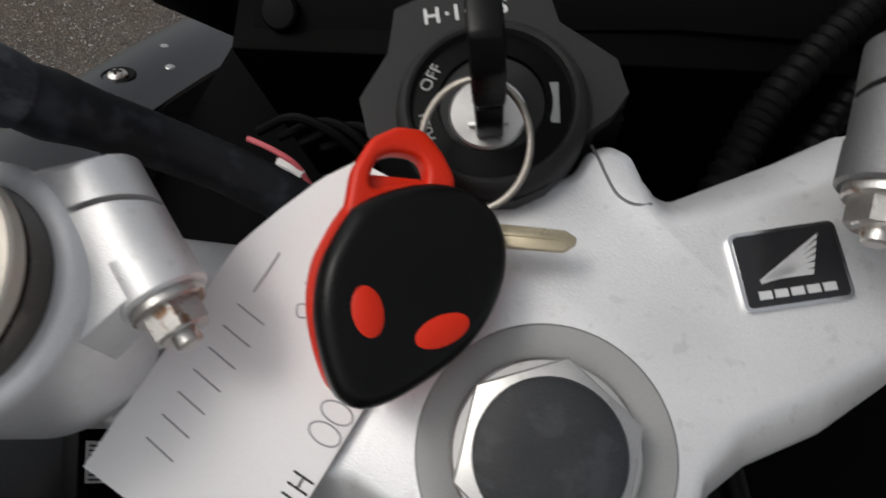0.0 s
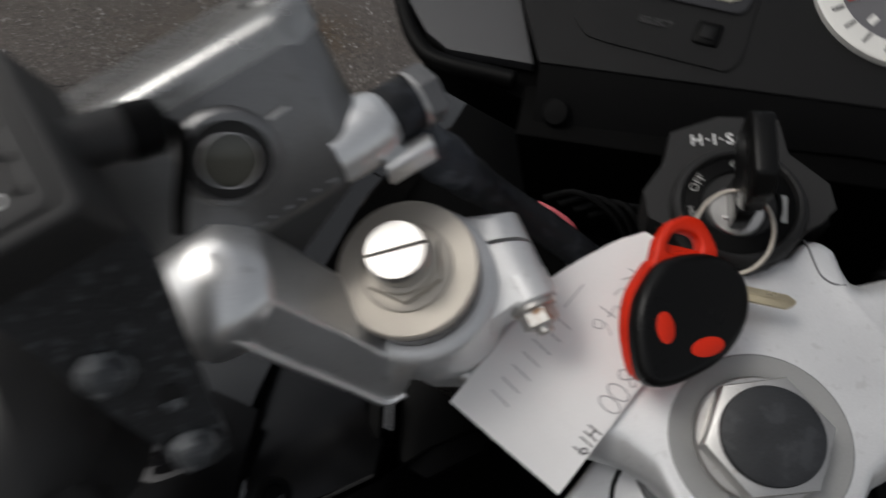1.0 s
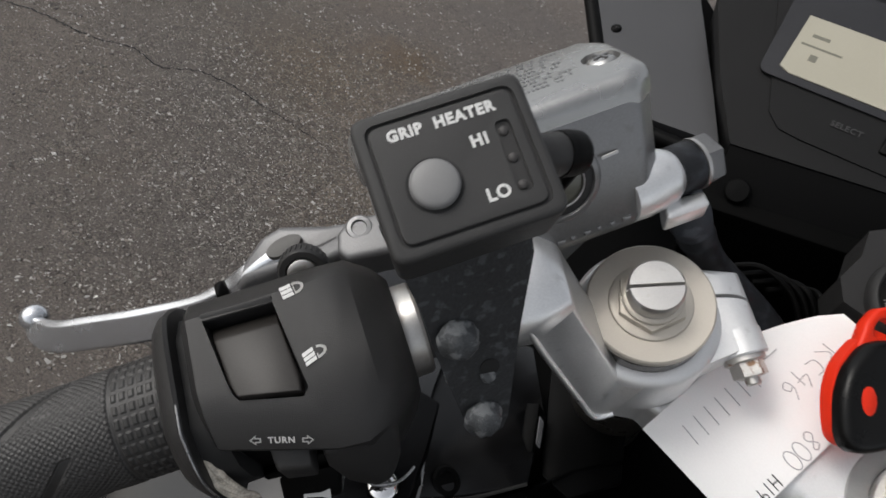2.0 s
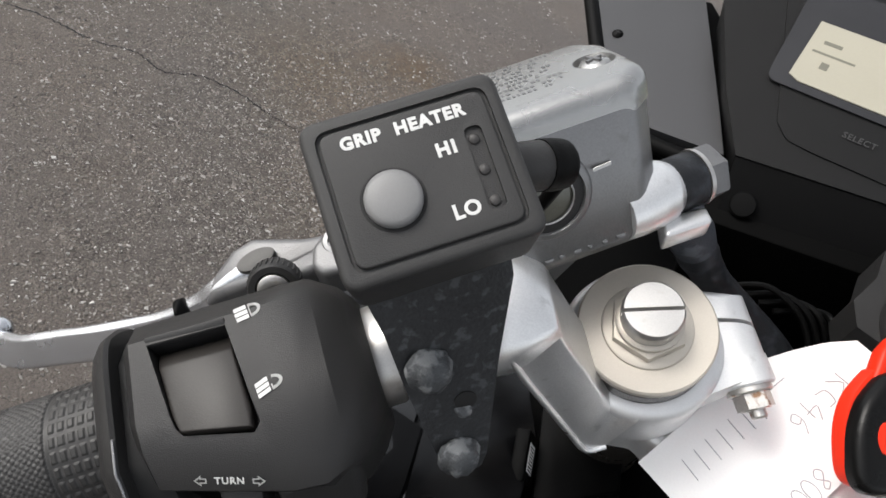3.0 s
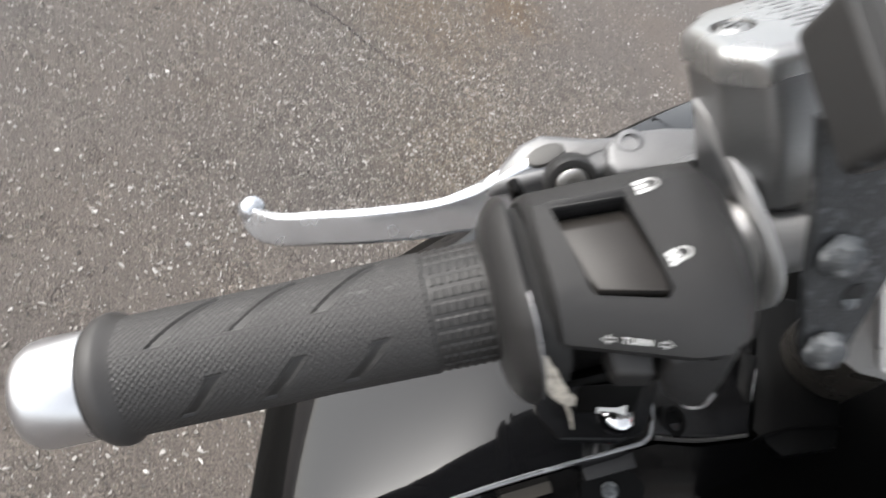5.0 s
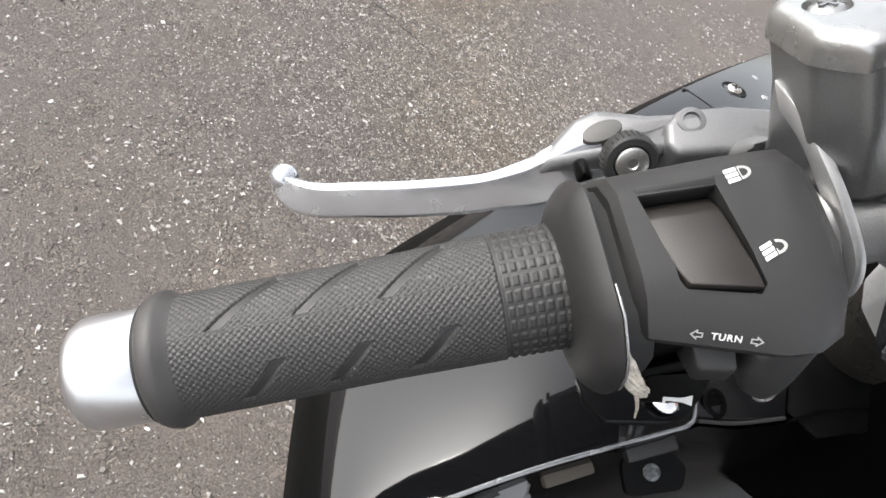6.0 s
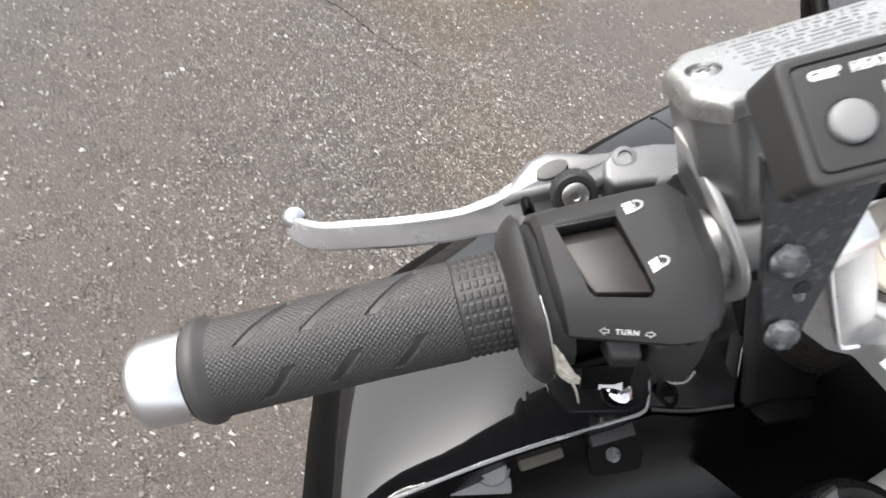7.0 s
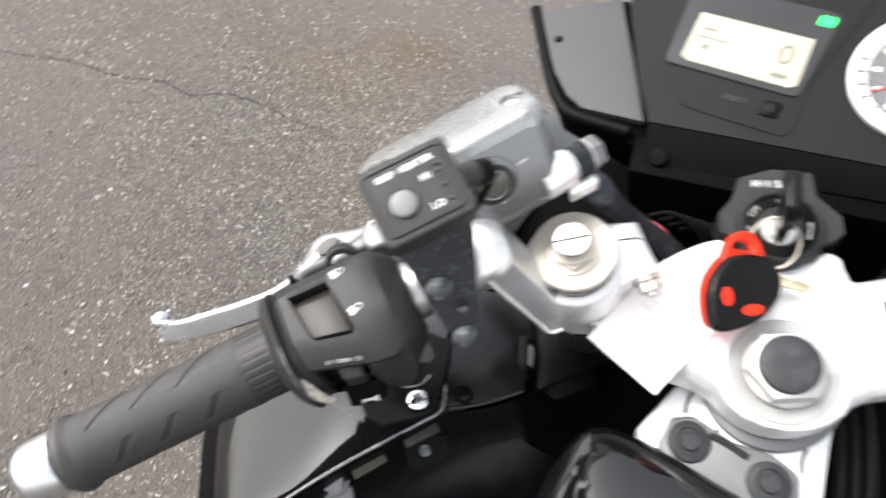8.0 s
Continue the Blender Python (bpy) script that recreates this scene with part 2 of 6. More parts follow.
def asphalt():
    """Old grey-brown asphalt: tarry binder, aggregate of several greys and browns, broad stains and a rusty patch."""
    m = bpy.data.materials.new("weathered_asphalt")
    m.use_nodes = True
    n, l = m.node_tree.nodes, m.node_tree.links
    p = n["Principled BSDF"]
    tc = n.new("ShaderNodeTexCoord")

    def tex(kind, scale, **more):
        t = n.new(kind)
        t.inputs["Scale"].default_value = scale
        l.new(tc.outputs["Object"], t.inputs["Vector"])
        for k, v in more.items():
            t.inputs[k].default_value = v
        return t

    def ramp(source, stops):
        r = n.new("ShaderNodeValToRGB")
        while len(r.color_ramp.elements) < len(stops):
            r.color_ramp.elements.new(0.5)
        for e, (at, c) in zip(r.color_ramp.elements, stops):
            e.position, e.color = at, (*c, 1)
        l.new(source, r.inputs["Fac"])
        return r.outputs["Color"]

    def mix(fac, a, b, kind="MIX"):
        x = n.new("ShaderNodeMix")
        x.data_type, x.blend_type = "RGBA", kind
        if isinstance(fac, float):
            x.inputs["Factor"].default_value = fac
        else:
            l.new(fac, x.inputs["Factor"])
        for key, v in (("A", a), ("B", b)):
            if isinstance(v, tuple):
                x.inputs[key].default_value = (*v, 1)
            else:
                l.new(v, x.inputs[key])
        return x.outputs["Result"]

    warp = tex("ShaderNodeTexNoise", 70.0, Detail=2.0)
    bent = n.new("ShaderNodeVectorMath")
    bent.operation = "MULTIPLY_ADD"
    bent.inputs[1].default_value = (0.016, 0.016, 0.0)
    l.new(warp.outputs["Color"], bent.inputs[0])
    l.new(tc.outputs["Object"], bent.inputs[2])

    def cells(scale, feature):
        t = n.new("ShaderNodeTexVoronoi")
        t.feature, t.voronoi_dimensions = feature, "2D"
        t.inputs["Scale"].default_value = scale
        l.new(bent.outputs[0], t.inputs["Vector"])
        return t

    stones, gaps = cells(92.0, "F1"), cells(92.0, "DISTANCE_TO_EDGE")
    grit = tex("ShaderNodeTexNoise", 260.0, Detail=5.0, Roughness=0.7)
    broad = tex("ShaderNodeTexNoise", 1.7, Detail=5.0)
    mid = tex("ShaderNodeTexNoise", 13.0, Detail=7.0, Roughness=0.65)
    pits = tex("ShaderNodeTexNoise", 95.0, Detail=4.0, Distortion=3.0)
    tone = ramp(stones.outputs["Color"], [(0.0, (0.125, 0.110, 0.096)), (0.5, (0.175, 0.155, 0.135)), (0.85, (0.235, 0.21, 0.185)), (0.98, (0.38, 0.35, 0.31))])
    smooth = (0.150, 0.1325, 0.1175)
    # the surface is worn to bare stones beside the motorcycle and smoother further off
    worn = n.new("ShaderNodeVectorMath")
    worn.operation = "DISTANCE"
    worn.inputs[1].default_value = (-0.5, 1.25, 0)
    l.new(tc.outputs["Object"], worn.inputs[0])
    bare = n.new("ShaderNodeMath")
    bare.operation = "MULTIPLY_ADD"
    bare.inputs[1].default_value = 0.16
    l.new(ramp(worn.outputs["Value"], [(0.3, (1, 1, 1)), (0.95, (0, 0, 0))]), bare.inputs[0])
    l.new(mid.outputs["Fac"], bare.inputs[2])
    rough_patch = ramp(bare.outputs[0], [(0.46, (0.06, 0.06, 0.06)), (0.64, (1, 1, 1))])
    tone = mix(rough_patch, smooth, tone)
    # tar joints, darkened further for the shade between stones
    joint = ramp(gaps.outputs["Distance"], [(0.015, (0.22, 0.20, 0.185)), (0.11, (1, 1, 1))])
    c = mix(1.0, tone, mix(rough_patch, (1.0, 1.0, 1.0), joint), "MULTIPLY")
    c = mix(1.0, c, ramp(grit.outputs["Fac"], [(0.3, (0.5, 0.49, 0.48)), (0.5, (1.02, 1.01, 1.0)), (0.7, (1.62, 1.6, 1.57))]), "MULTIPLY")
    # pits coloured dark to add the small shadows beside the stones
    c = mix(1.0, c, ramp(pits.outputs["Fac"], [(0.31, (0.2, 0.19, 0.18)), (0.38, (1, 1, 1))]), "MULTIPLY")
    c = mix(1.0, c, ramp(broad.outputs["Fac"], [(0.32, (0.94, 0.95, 0.97)), (0.68, (1.12, 1.08, 1.03))]), "MULTIPLY")
    rust = tex("ShaderNodeTexNoise", 4.2, Detail=5.0)
    c = mix(ramp(rust.outputs["Fac"], [(0.58, (0, 0, 0)), (0.78, (0.35, 0.35, 0.35))]), c, (0.15, 0.115, 0.08))
    # stains: a rusty patch and broad olive-brown ones
    for place, inner, outer, strength, colour in STAINS:
        spot = n.new("ShaderNodeVectorMath")
        spot.operation = "DISTANCE"
        spot.inputs[1].default_value = place
        l.new(tc.outputs["Object"], spot.inputs[0])
        wob = n.new("ShaderNodeMath")
        wob.operation = "MULTIPLY_ADD"
        wob.inputs[1].default_value = 0.35
        l.new(mid.outputs["Fac"], wob.inputs[0])
        l.new(spot.outputs["Value"], wob.inputs[2])
        c = mix(ramp(wob.outputs[0], [(inner, (strength, strength, strength)), (outer, (0, 0, 0))]), c, colour, "MULTIPLY")
    c = mix(1.0, c, (0.785, 0.77, 0.782), "MULTIPLY")
    l.new(c, p.inputs["Base Color"])
    p.inputs["Roughness"].default_value = 0.7
    b1, b2 = n.new("ShaderNodeBump"), n.new("ShaderNodeBump")
    b1.inputs["Strength"].default_value, b1.inputs["Distance"].default_value = 1.0, 0.009
    domes = n.new("ShaderNodeMath")
    domes.operation = "MULTIPLY_ADD"
    l.new(gaps.outputs["Distance"], domes.inputs[0])
    l.new(rough_patch, domes.inputs[1])
    l.new(pits.outputs["Fac"], domes.inputs[2])
    l.new(domes.outputs[0], b1.inputs["Height"])
    b2.inputs["Strength"].default_value, b2.inputs["Distance"].default_value = 1.0, 0.0035
    l.new(grit.outputs["Fac"], b2.inputs["Height"])
    l.new(b1.outputs["Normal"], b2.inputs["Normal"])
    l.new(b2.outputs["Normal"], p.inputs["Normal"])
    return m


def chips():
    m = bpy.data.materials.new("pale_stone_chips")
    m.use_nodes = True
    n, l = m.node_tree.nodes, m.node_tree.links
    p = n["Principled BSDF"]
    g = n.new("ShaderNodeNewGeometry")
    r = n.new("ShaderNodeValToRGB")
    for at, c in ((0.3, (0.16, 0.144, 0.127)), (0.7, (0.27, 0.253, 0.23))):
        e = r.color_ramp.elements.new(at)
        e.color = (*c, 1)
    r.color_ramp.elements[0].color = (0.06, 0.054, 0.048, 1)
    r.color_ramp.elements[-1].color = (0.46, 0.445, 0.42, 1)
    l.new(g.outputs["Random Per Island"], r.inputs["Fac"])
    l.new(r.outputs["Color"], p.inputs["Base Color"])
    p.inputs["Roughness"].default_value = 0.55
    return m


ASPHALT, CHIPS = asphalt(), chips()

# ---- axes: the steering head leans back and to the left; the bars are turned left of the fairing ----
def basis(rows, origin):
    m = Matrix([list(r) for r in rows]).transposed().to_4x4()
    m.translation = Vector(origin)
    return m


def lift(m):
    """A frame given in millimetres of its parent, in metres."""
    m = m.copy()
    m.translation = m.translation * 0.001
    return m


up_axis = Vector((-0.29, -0.461, 0.838)).normalized()
ahead = Vector((-0.0197, 0.0698, 0.0252))
ahead = (ahead - ahead.dot(up_axis) * up_axis).normalized()
YOKE = basis((ahead.cross(up_axis), ahead, up_axis), (-0.062, 0.1218, 0.9548))
bar_x = Vector((110.0, 70.7, -12.3)).normalized()
bar_z = (Vector((0, 0, 1)) - bar_x.z * bar_x).normalized()
BAR = YOKE @ lift(basis((bar_x, bar_z.cross(bar_x), bar_z), (-230, -19.8, 56.5)))
BIKE = YOKE @ Matrix.Rotation(radians(-22.5), 4, "Z")
box_z = Vector((-0.03, -0.27, 0.96)).normalized()
box_x = (Vector((1, 0, 0.03)) - Vector((1, 0, 0.03)).dot(box_z) * box_z).normalized()
BOX = BAR @ lift(basis((box_x, box_z.cross(box_x), box_z), (76.4, -3.0, 87.5)))
res_z = Vector((-0.06, 0.52, 0.85)).normalized()
res_x = (Vector((1, 0.02, 0.07)) - Vector((1, 0.02, 0.07)).dot(res_z) * res_z).normalized()
RES = BAR @ lift(basis((res_x, res_z.cross(res_x), res_z), (106.0, 49.0, 42.0)))

# ---- building helpers (millimetres in a frame) ----
WORLD_OF = {}


def thing(name, place, label, category, kind="", group=""):
    ob = new(name)
    ob.empty_display_size = 0.02
    ob.matrix_world = place
    WORLD_OF[ob.name] = place.copy()
    return tagged(ob, label, category, group, kind)


def mesh_of(name, bm, material, sharp=38.0):
    for v in bm.verts:
        v.co *= 0.001
    bmesh.ops.recalc_face_normals(bm, faces=bm.faces[:])
    me = bpy.data.meshes.new(name)
    bm.to_mesh(me)
    bm.free()
    me.materials.append(material)
    for p in me.polygons:
        p.use_smooth = True
    me.set_sharp_from_angle(angle=radians(sharp))
    return me


def put(ob, parent, place):
    WORLD_OF[ob.name] = place.copy()
    if parent:
        ob.parent = parent
        ob.matrix_parent_inverse = WORLD_OF[parent.name].inverted()
    ob.matrix_basis = place
    return ob


def part(name, bm, material, parent, label="", place=None, sharp=38.0):
    me = bm if isinstance(bm, bpy.types.Mesh) else mesh_of(name, bm, material, sharp)
    return tagged(put(new(name, me), parent, YOKE if place is None else place), label)


def bevelled(bm, size, segments=2, angle=25.0):
    sharp = [e for e in bm.edges if len(e.link_faces) == 2 and e.calc_face_angle(0) > radians(angle)]
    bmesh.ops.bevel(bm, geom=sharp, offset=size, segments=segments, profile=0.5, affect="EDGES", clamp_overlap=True)
    return bm


def block(x0, x1, y0, y1, z0, z1, bevel=0.0, segments=2, bm=None):
    made = bmesh.new()
    bmesh.ops.create_cube(made, size=1)
    for v in made.verts:
        v.co = Vector(((x0 + x1) / 2 + v.co.x * (x1 - x0), (y0 + y1) / 2 + v.co.y * (y1 - y0), (z0 + z1) / 2 + v.co.z * (z1 - z0)))
    if bevel:
        bevelled(made, bevel, segments)
    return made if bm is None else join(bm, made)


def join(bm, other, m=None):
    if m is not None:
        bmesh.ops.transform(other, matrix=m, verts=other.verts[:])
    tmp = bpy.data.meshes.new("tmp")
    other.to_mesh(tmp)
    other.free()
    bm.from_mesh(tmp)
    bpy.data.meshes.remove(tmp)
    return bm


def prism(poly, z0, z1, bevel=0.0, segments=2):
    """poly: points (x, y); a solid between two heights."""
    bm = bmesh.new()
    low = [bm.verts.new((x, y, z0)) for x, y in poly]
    top = [bm.verts.new((x, y, z1)) for x, y in poly]
    bm.faces.new(low[::-1])
    bm.faces.new(top)
    for i in range(len(poly)):
        j = (i + 1) % len(poly)
        bm.faces.new((low[i], low[j], top[j], top[i]))
    if bevel:
        bevelled(bm, bevel, segments, 20)
    return bm


def rounded(poly, r, seg=4):
    """An outline with its corners rounded."""
    out = []
    for i, q in enumerate(poly):
        a, b, c = Vector(poly[i - 1]), Vector(q), Vector(poly[(i + 1) % len(poly)])
        u, w = (a - b).normalized(), (c - b).normalized()
        turn = max(1e-3, math.acos(max(-1, min(1, u.dot(w)))))
        d = min(r / math.tan(turn / 2), 0.45 * (a - b).length, 0.45 * (c - b).length)
        p, e = b + u * d, b + w * d
        for k in range(seg + 1):
            t = k / seg
            v = p * (1 - t) ** 2 + b * 2 * t * (1 - t) + e * t * t
            out.append((v.x, v.y))
    return out


def inset(poly, d):
    """The outline moved inwards by d."""
    area = sum(a[0] * b[1] - b[0] * a[1] for a, b in zip(poly, poly[1:] + poly[:1]))
    s = 1 if area > 0 else -1
    out = []
    for i, q in enumerate(poly):
        a, b, c = Vector(poly[i - 1]), Vector(q), Vector(poly[(i + 1) % len(poly)])
        u, w = (b - a), (c - b)
        u = u.normalized() if u.length > 1e-6 else w.normalized()
        w = w.normalized() if w.length > 1e-6 else u
        n_ = Vector((-u.y - w.y, u.x + w.x)) * s
        n_ = n_.normalized() if n_.length > 1e-6 else Vector((-u.y, u.x)) * s
        v = b + n_ * min(d / max(0.5, n_.dot(Vector((-u.y, u.x)) * s)), 2 * d)
        out.append((v.x, v.y))
    return out


def pillow(poly, z0, z1, edge, seg=4, under=0.0, fillet=0.0):
    """A solid on an outline whose upper (and lower) edge is rolled over."""
    if fillet:
        poly = rounded(poly, fillet)
    rings = []
    if under:
        for k in range(seg):
            a = math.pi / 2 * k / seg
            rings.append((under * (1 - math.sin(a)), z0 + under * (1 - math.cos(a))))
    else:
        rings.append((0.0, z0))
    for k in range(seg + 1):
        a = math.pi / 2 * k / seg
        rings.append((edge * (1 - math.cos(a)), z1 - edge * (1 - math.sin(a))))
    return loft([[Vector((x, y, z)) for x, y in (inset(poly, d) if d else poly)] for d, z in rings])


def lathe(profile, seg=48, centre=(0, 0), axis="z"):
    """profile: points (radius, height) from bottom to top; ends are closed where the radius is 0."""
    bm = bmesh.new()
    rings = []
    for r, z in profile:
        if r <= 1e-6:
            rings.append([bm.verts.new((0, 0, z))])
        else:
            rings.append([bm.verts.new((r * math.cos(2 * math.pi * k / seg), r * math.sin(2 * math.pi * k / seg), z)) for k in range(seg)])
    for a, b in zip(rings, rings[1:]):
        for k in range(seg):
            j = (k + 1) % seg
            q = [a[k % len(a)], a[j % len(a)], b[j % len(b)], b[k % len(b)]]
            q = [v for i, v in enumerate(q) if v not in q[:i]]
            if len(q) > 2:
                bm.faces.new(q)
    turn = {"z": Matrix.Identity(4), "x": Matrix.Rotation(radians(90), 4, "Y"), "y": Matrix.Rotation(radians(-90), 4, "X")}[axis]
    bmesh.ops.transform(bm, matrix=Matrix.Translation((*centre, 0)) @ turn if axis == "z" else turn, verts=bm.verts[:])
    return bm


def spline(points, steps=8):
    """A smooth line through points."""
    p = [Vector(q) for q in points]
    p = [2 * p[0] - p[1]] + p + [2 * p[-1] - p[-2]]
    out = []
    for a, b, c, d in zip(p, p[1:], p[2:], p[3:]):
        for k in range(steps):
            t = k / steps
            out.append(0.5 * (2 * b + (c - a) * t + (2 * a - 5 * b + 4 * c - d) * t * t + (3 * b - a - 3 * c + d) * t ** 3))
    return out + [p[-2]]


def tube(points, radius, seg=14, steps=8, ribs=0.0, closed=False):
    """A round tube along a smooth line; radius: a number or one for each point; ribs: the depth of corrugation."""
    line = spline(points, steps) if steps else [Vector(q) for q in points]
    count = len(line)
    bm = bmesh.new()
    side = None
    rings = []
    for i, q in enumerate(line):
        d = (line[min(i + 1, count - 1)] - line[max(i - 1, 0)]).normalized()
        if side is None:
            side = d.orthogonal().normalized()
        side = (side - side.dot(d) * d).normalized()
        other = d.cross(side)
        if isinstance(radius, (list, tuple)):
            f = i / max(count - 1, 1) * (len(radius) - 1)
            k = min(int(f), len(radius) - 2)
            r = radius[k] + (radius[k + 1] - radius[k]) * (f - k)
        else:
            r = radius
        r += ribs * (1 if i % 2 else 0)
        rings.append([bm.verts.new(q + r * (math.cos(2 * math.pi * k / seg) * side + math.sin(2 * math.pi * k / seg) * other)) for k in range(seg)])
    for a, b in zip(rings, rings[1:]):
        for k in range(seg):
            bm.faces.new((a[k], a[(k + 1) % seg], b[(k + 1) % seg], b[k]))
    if closed:
        a, b = rings[-1], rings[0]
        for k in range(seg):
            bm.faces.new((a[k], a[(k + 1) % seg], b[(k + 1) % seg], b[k]))
    else:
        bm.faces.new(rings[0][::-1])
        bm.faces.new(rings[-1])
    return bm


def loft(sections):
    """Sections: lists of as many points each; closed at both ends."""
    bm = bmesh.new()
    rings = [[bm.verts.new(q) for q in s] for s in sections]
    m = len(sections[0])
    for a, b in zip(rings, rings[1:]):
        for k in range(m):
            bm.faces.new((a[k], a[(k + 1) % m], b[(k + 1) % m], b[k]))
    bm.faces.new(rings[0][::-1])
    bm.faces.new(rings[-1])
    return bm


def sheet(rows, thick, normal=(0, 0, 1)):
    """A bowed panel through rows of points, with thickness."""
    bm = bmesh.new()
    drop = Vector(normal).normalized() * thick
    top = [[bm.verts.new(Vector(q)) for q in r] for r in rows]
    low = [[bm.verts.new(Vector(q) - drop) for q in r] for r in rows]
    a, b = len(rows), len(rows[0])
    for i in range(a - 1):
        for j in range(b - 1):
            bm.faces.new((top[i][j], top[i][j + 1], top[i + 1][j + 1], top[i + 1][j]))
            bm.faces.new((low[i][j], low[i + 1][j], low[i + 1][j + 1], low[i][j + 1]))
    edge = [(0, j) for j in range(b)] + [(i, b - 1) for i in range(1, a)] + [(a - 1, j) for j in range(b - 2, -1, -1)] + [(i, 0) for i in range(a - 2, 0, -1)]
    for (i, j), (k, m) in zip(edge, edge[1:] + edge[:1]):
        bm.faces.new((top[i][j], low[i][j], low[k][m], top[k][m]))
    return bm


def hull(points, bevel=0.0, segments=2):
    bm = bmesh.new()
    for q in points:
        bm.verts.new(q)
    bmesh.ops.convex_hull(bm, input=bm.verts[:])
    bmesh.ops.dissolve_limit(bm, angle_limit=radians(4), verts=bm.verts[:], edges=bm.edges[:])
    if bevel:
        bevelled(bm, bevel, segments, 22)
    return bm


def disc_points(centre, axis, radius, count=24):
    a = Vector(axis).normalized()
    u = a.orthogonal().normalized()
    w = a.cross(u)
    return [Vector(centre) + radius * (math.cos(2 * math.pi * k / count) * u + math.sin(2 * math.pi * k / count) * w) for k in range(count)]


def hexagon(r, turn=0.0, centre=(0, 0)):
    return [(centre[0] + r * math.cos(radians(60 * k + turn)), centre[1] + r * math.sin(radians(60 * k + turn))) for k in range(6)]


def cut(ob, bm):
    """Takes a solid out of a mesh object for good."""
    tool = new("tool", mesh_of("tool", bm, GROOVE))
    tool.matrix_world = ob.matrix_basis
    mod = ob.modifiers.new("cut", "BOOLEAN")
    mod.operation, mod.object, mod.solver = "DIFFERENCE", tool, "EXACT"
    held, inverse, basis_now = ob.parent, ob.matrix_parent_inverse.copy(), ob.matrix_basis.copy()
    ob.parent = None
    ob.matrix_basis = basis_now
    bpy.context.view_layer.update()
    me = bpy.data.meshes.new_from_object(ob.evaluated_get(bpy.context.evaluated_depsgraph_get()))
    ob.modifiers.clear()
    ob.parent, ob.matrix_parent_inverse, ob.matrix_basis = held, inverse, basis_now
    ob.data = me
    for p in me.polygons:
        p.use_smooth = True
    me.set_sharp_from_angle(angle=radians(38))
    bpy.data.objects.remove(tool)


def lettering(name, text, size, place, material, parent, label="", spread=1.0, bold=0.0):
    """Raised print with the built-in font; size: the height of its capitals in millimetres; place: a frame at its middle."""
    cu = bpy.data.curves.new(name, "FONT")
    cu.body, cu.size, cu.extrude, cu.align_x, cu.align_y = text, size * 1.39 * 0.001, 0.00006, "CENTER", "CENTER"
    cu.offset, cu.space_character, cu.resolution_u = bold * 0.001, spread, 3
    tmp = new("tmp", cu)
    bpy.context.view_layer.update()
    me = bpy.data.meshes.new_from_object(tmp.evaluated_get(bpy.context.evaluated_depsgraph_get()))
    bpy.data.objects.remove(tmp)
    me.materials.clear()
    me.materials.append(material)
    return part(name, me, material, parent, label, place)


def at(frame_, x, y, z, turn=0.0, tip=0.0, roll=0.0):
    """A frame at a place in millimetres of another, turned about its z, then x, then y."""
    return frame_ @ Matrix.Translation((x * 0.001, y * 0.001, z * 0.001)) @ Matrix.Rotation(radians(turn), 4, "Z") @ Matrix.Rotation(radians(tip), 4, "X") @ Matrix.Rotation(radians(roll), 4, "Y")


def screw(name, r, parent, place, material=None, label="", slot=None):
    """A domed cross-head screw with a dark slot."""
    bm = lathe([(0, 0), (r, 0), (r, r * 0.18), (r * 0.8, r * 0.42), (r * 0.4, r * 0.52), (0, r * 0.55)], 28)
    head = len(bm.faces)
    block(-r * 0.55, r * 0.55, -r * 0.1, r * 0.1, r * 0.3, r * 0.62, bm=bm)
    block(-r * 0.1, r * 0.1, -r * 0.55, r * 0.55, r * 0.3, r * 0.625, bm=bm)
    me = mesh_of(name, bm, material or STEEL)
    me.materials.append(slot or GROOVE)
    for p in me.polygons[head:]:
        p.material_index = 1
    return part(name, me, None, parent, label, place)

# ---- the motorcycle: steering head ----
MC = thing("motorcycle", Matrix.Translation((-0.05, 0.55, 0)), "black sports touring motorcycle with silver yoke leaning on asphalt", "motorcycle")


def mirrored(half):
    return half + [(-x, y) for x, y in half[::-1] if x > 0]


# top yoke: a cast plate with two fork clamps, a front lug for the lock and a rounded tail round the stem
half = [(0, 60), (17, 61), (21, 66), (27, 67.5), (32, 63.5), (33.5, 56.5), (39, 52.5), (66, 58.5), (82, 63)]
half += [(105.4 + 24.4 * math.cos(radians(a)), 43.5 + 24.4 * math.sin(radians(a))) for a in (130, 100, 70, 40, 10, -20, -50, -80, -105)]
half += [(84, 8), (59, -4), (42, -8.5), (33, -13.5), (27, -20), (19, -26), (10, -29.5), (0, -30.5)]
slope = {(39, 52.5): (36, 47.5), (66, 58.5): (67, 50.5), (82, 63): (84, 55.5), (84, 8): (85, 13), (59, -4): (60, 4), (42, -8.5): (42, -1), (33, -13.5): (32, -9)}
low_line = rounded(mirrored(half), 5, 3)
top_line = rounded(mirrored([slope.get(q, q) for q in half]), 5, 3)
rings = [(0, -42, 0), (0, -24, 0), (0.12, -22, 0), (0.75, -17.6, 0.3), (0.95, -15.9, 0.9), (1.0, -15.2, 2.0), (1.0, -15.0, 3.2)]
plate = loft([[Vector((x, y, z)) for x, y in inset([(a[0] + (b[0] - a[0]) * f, a[1] + (b[1] - a[1]) * f) for a, b in zip(low_line, top_line)], d)] for f, z, d in rings])
yoke = part("top_yoke", plate, SILVER, MC, "silver painted cast top yoke")
cut(yoke, lathe([(0, -60), (21.6, -60), (21.6, 0), (0, 0)], 48, (-105.4, 43.5)))
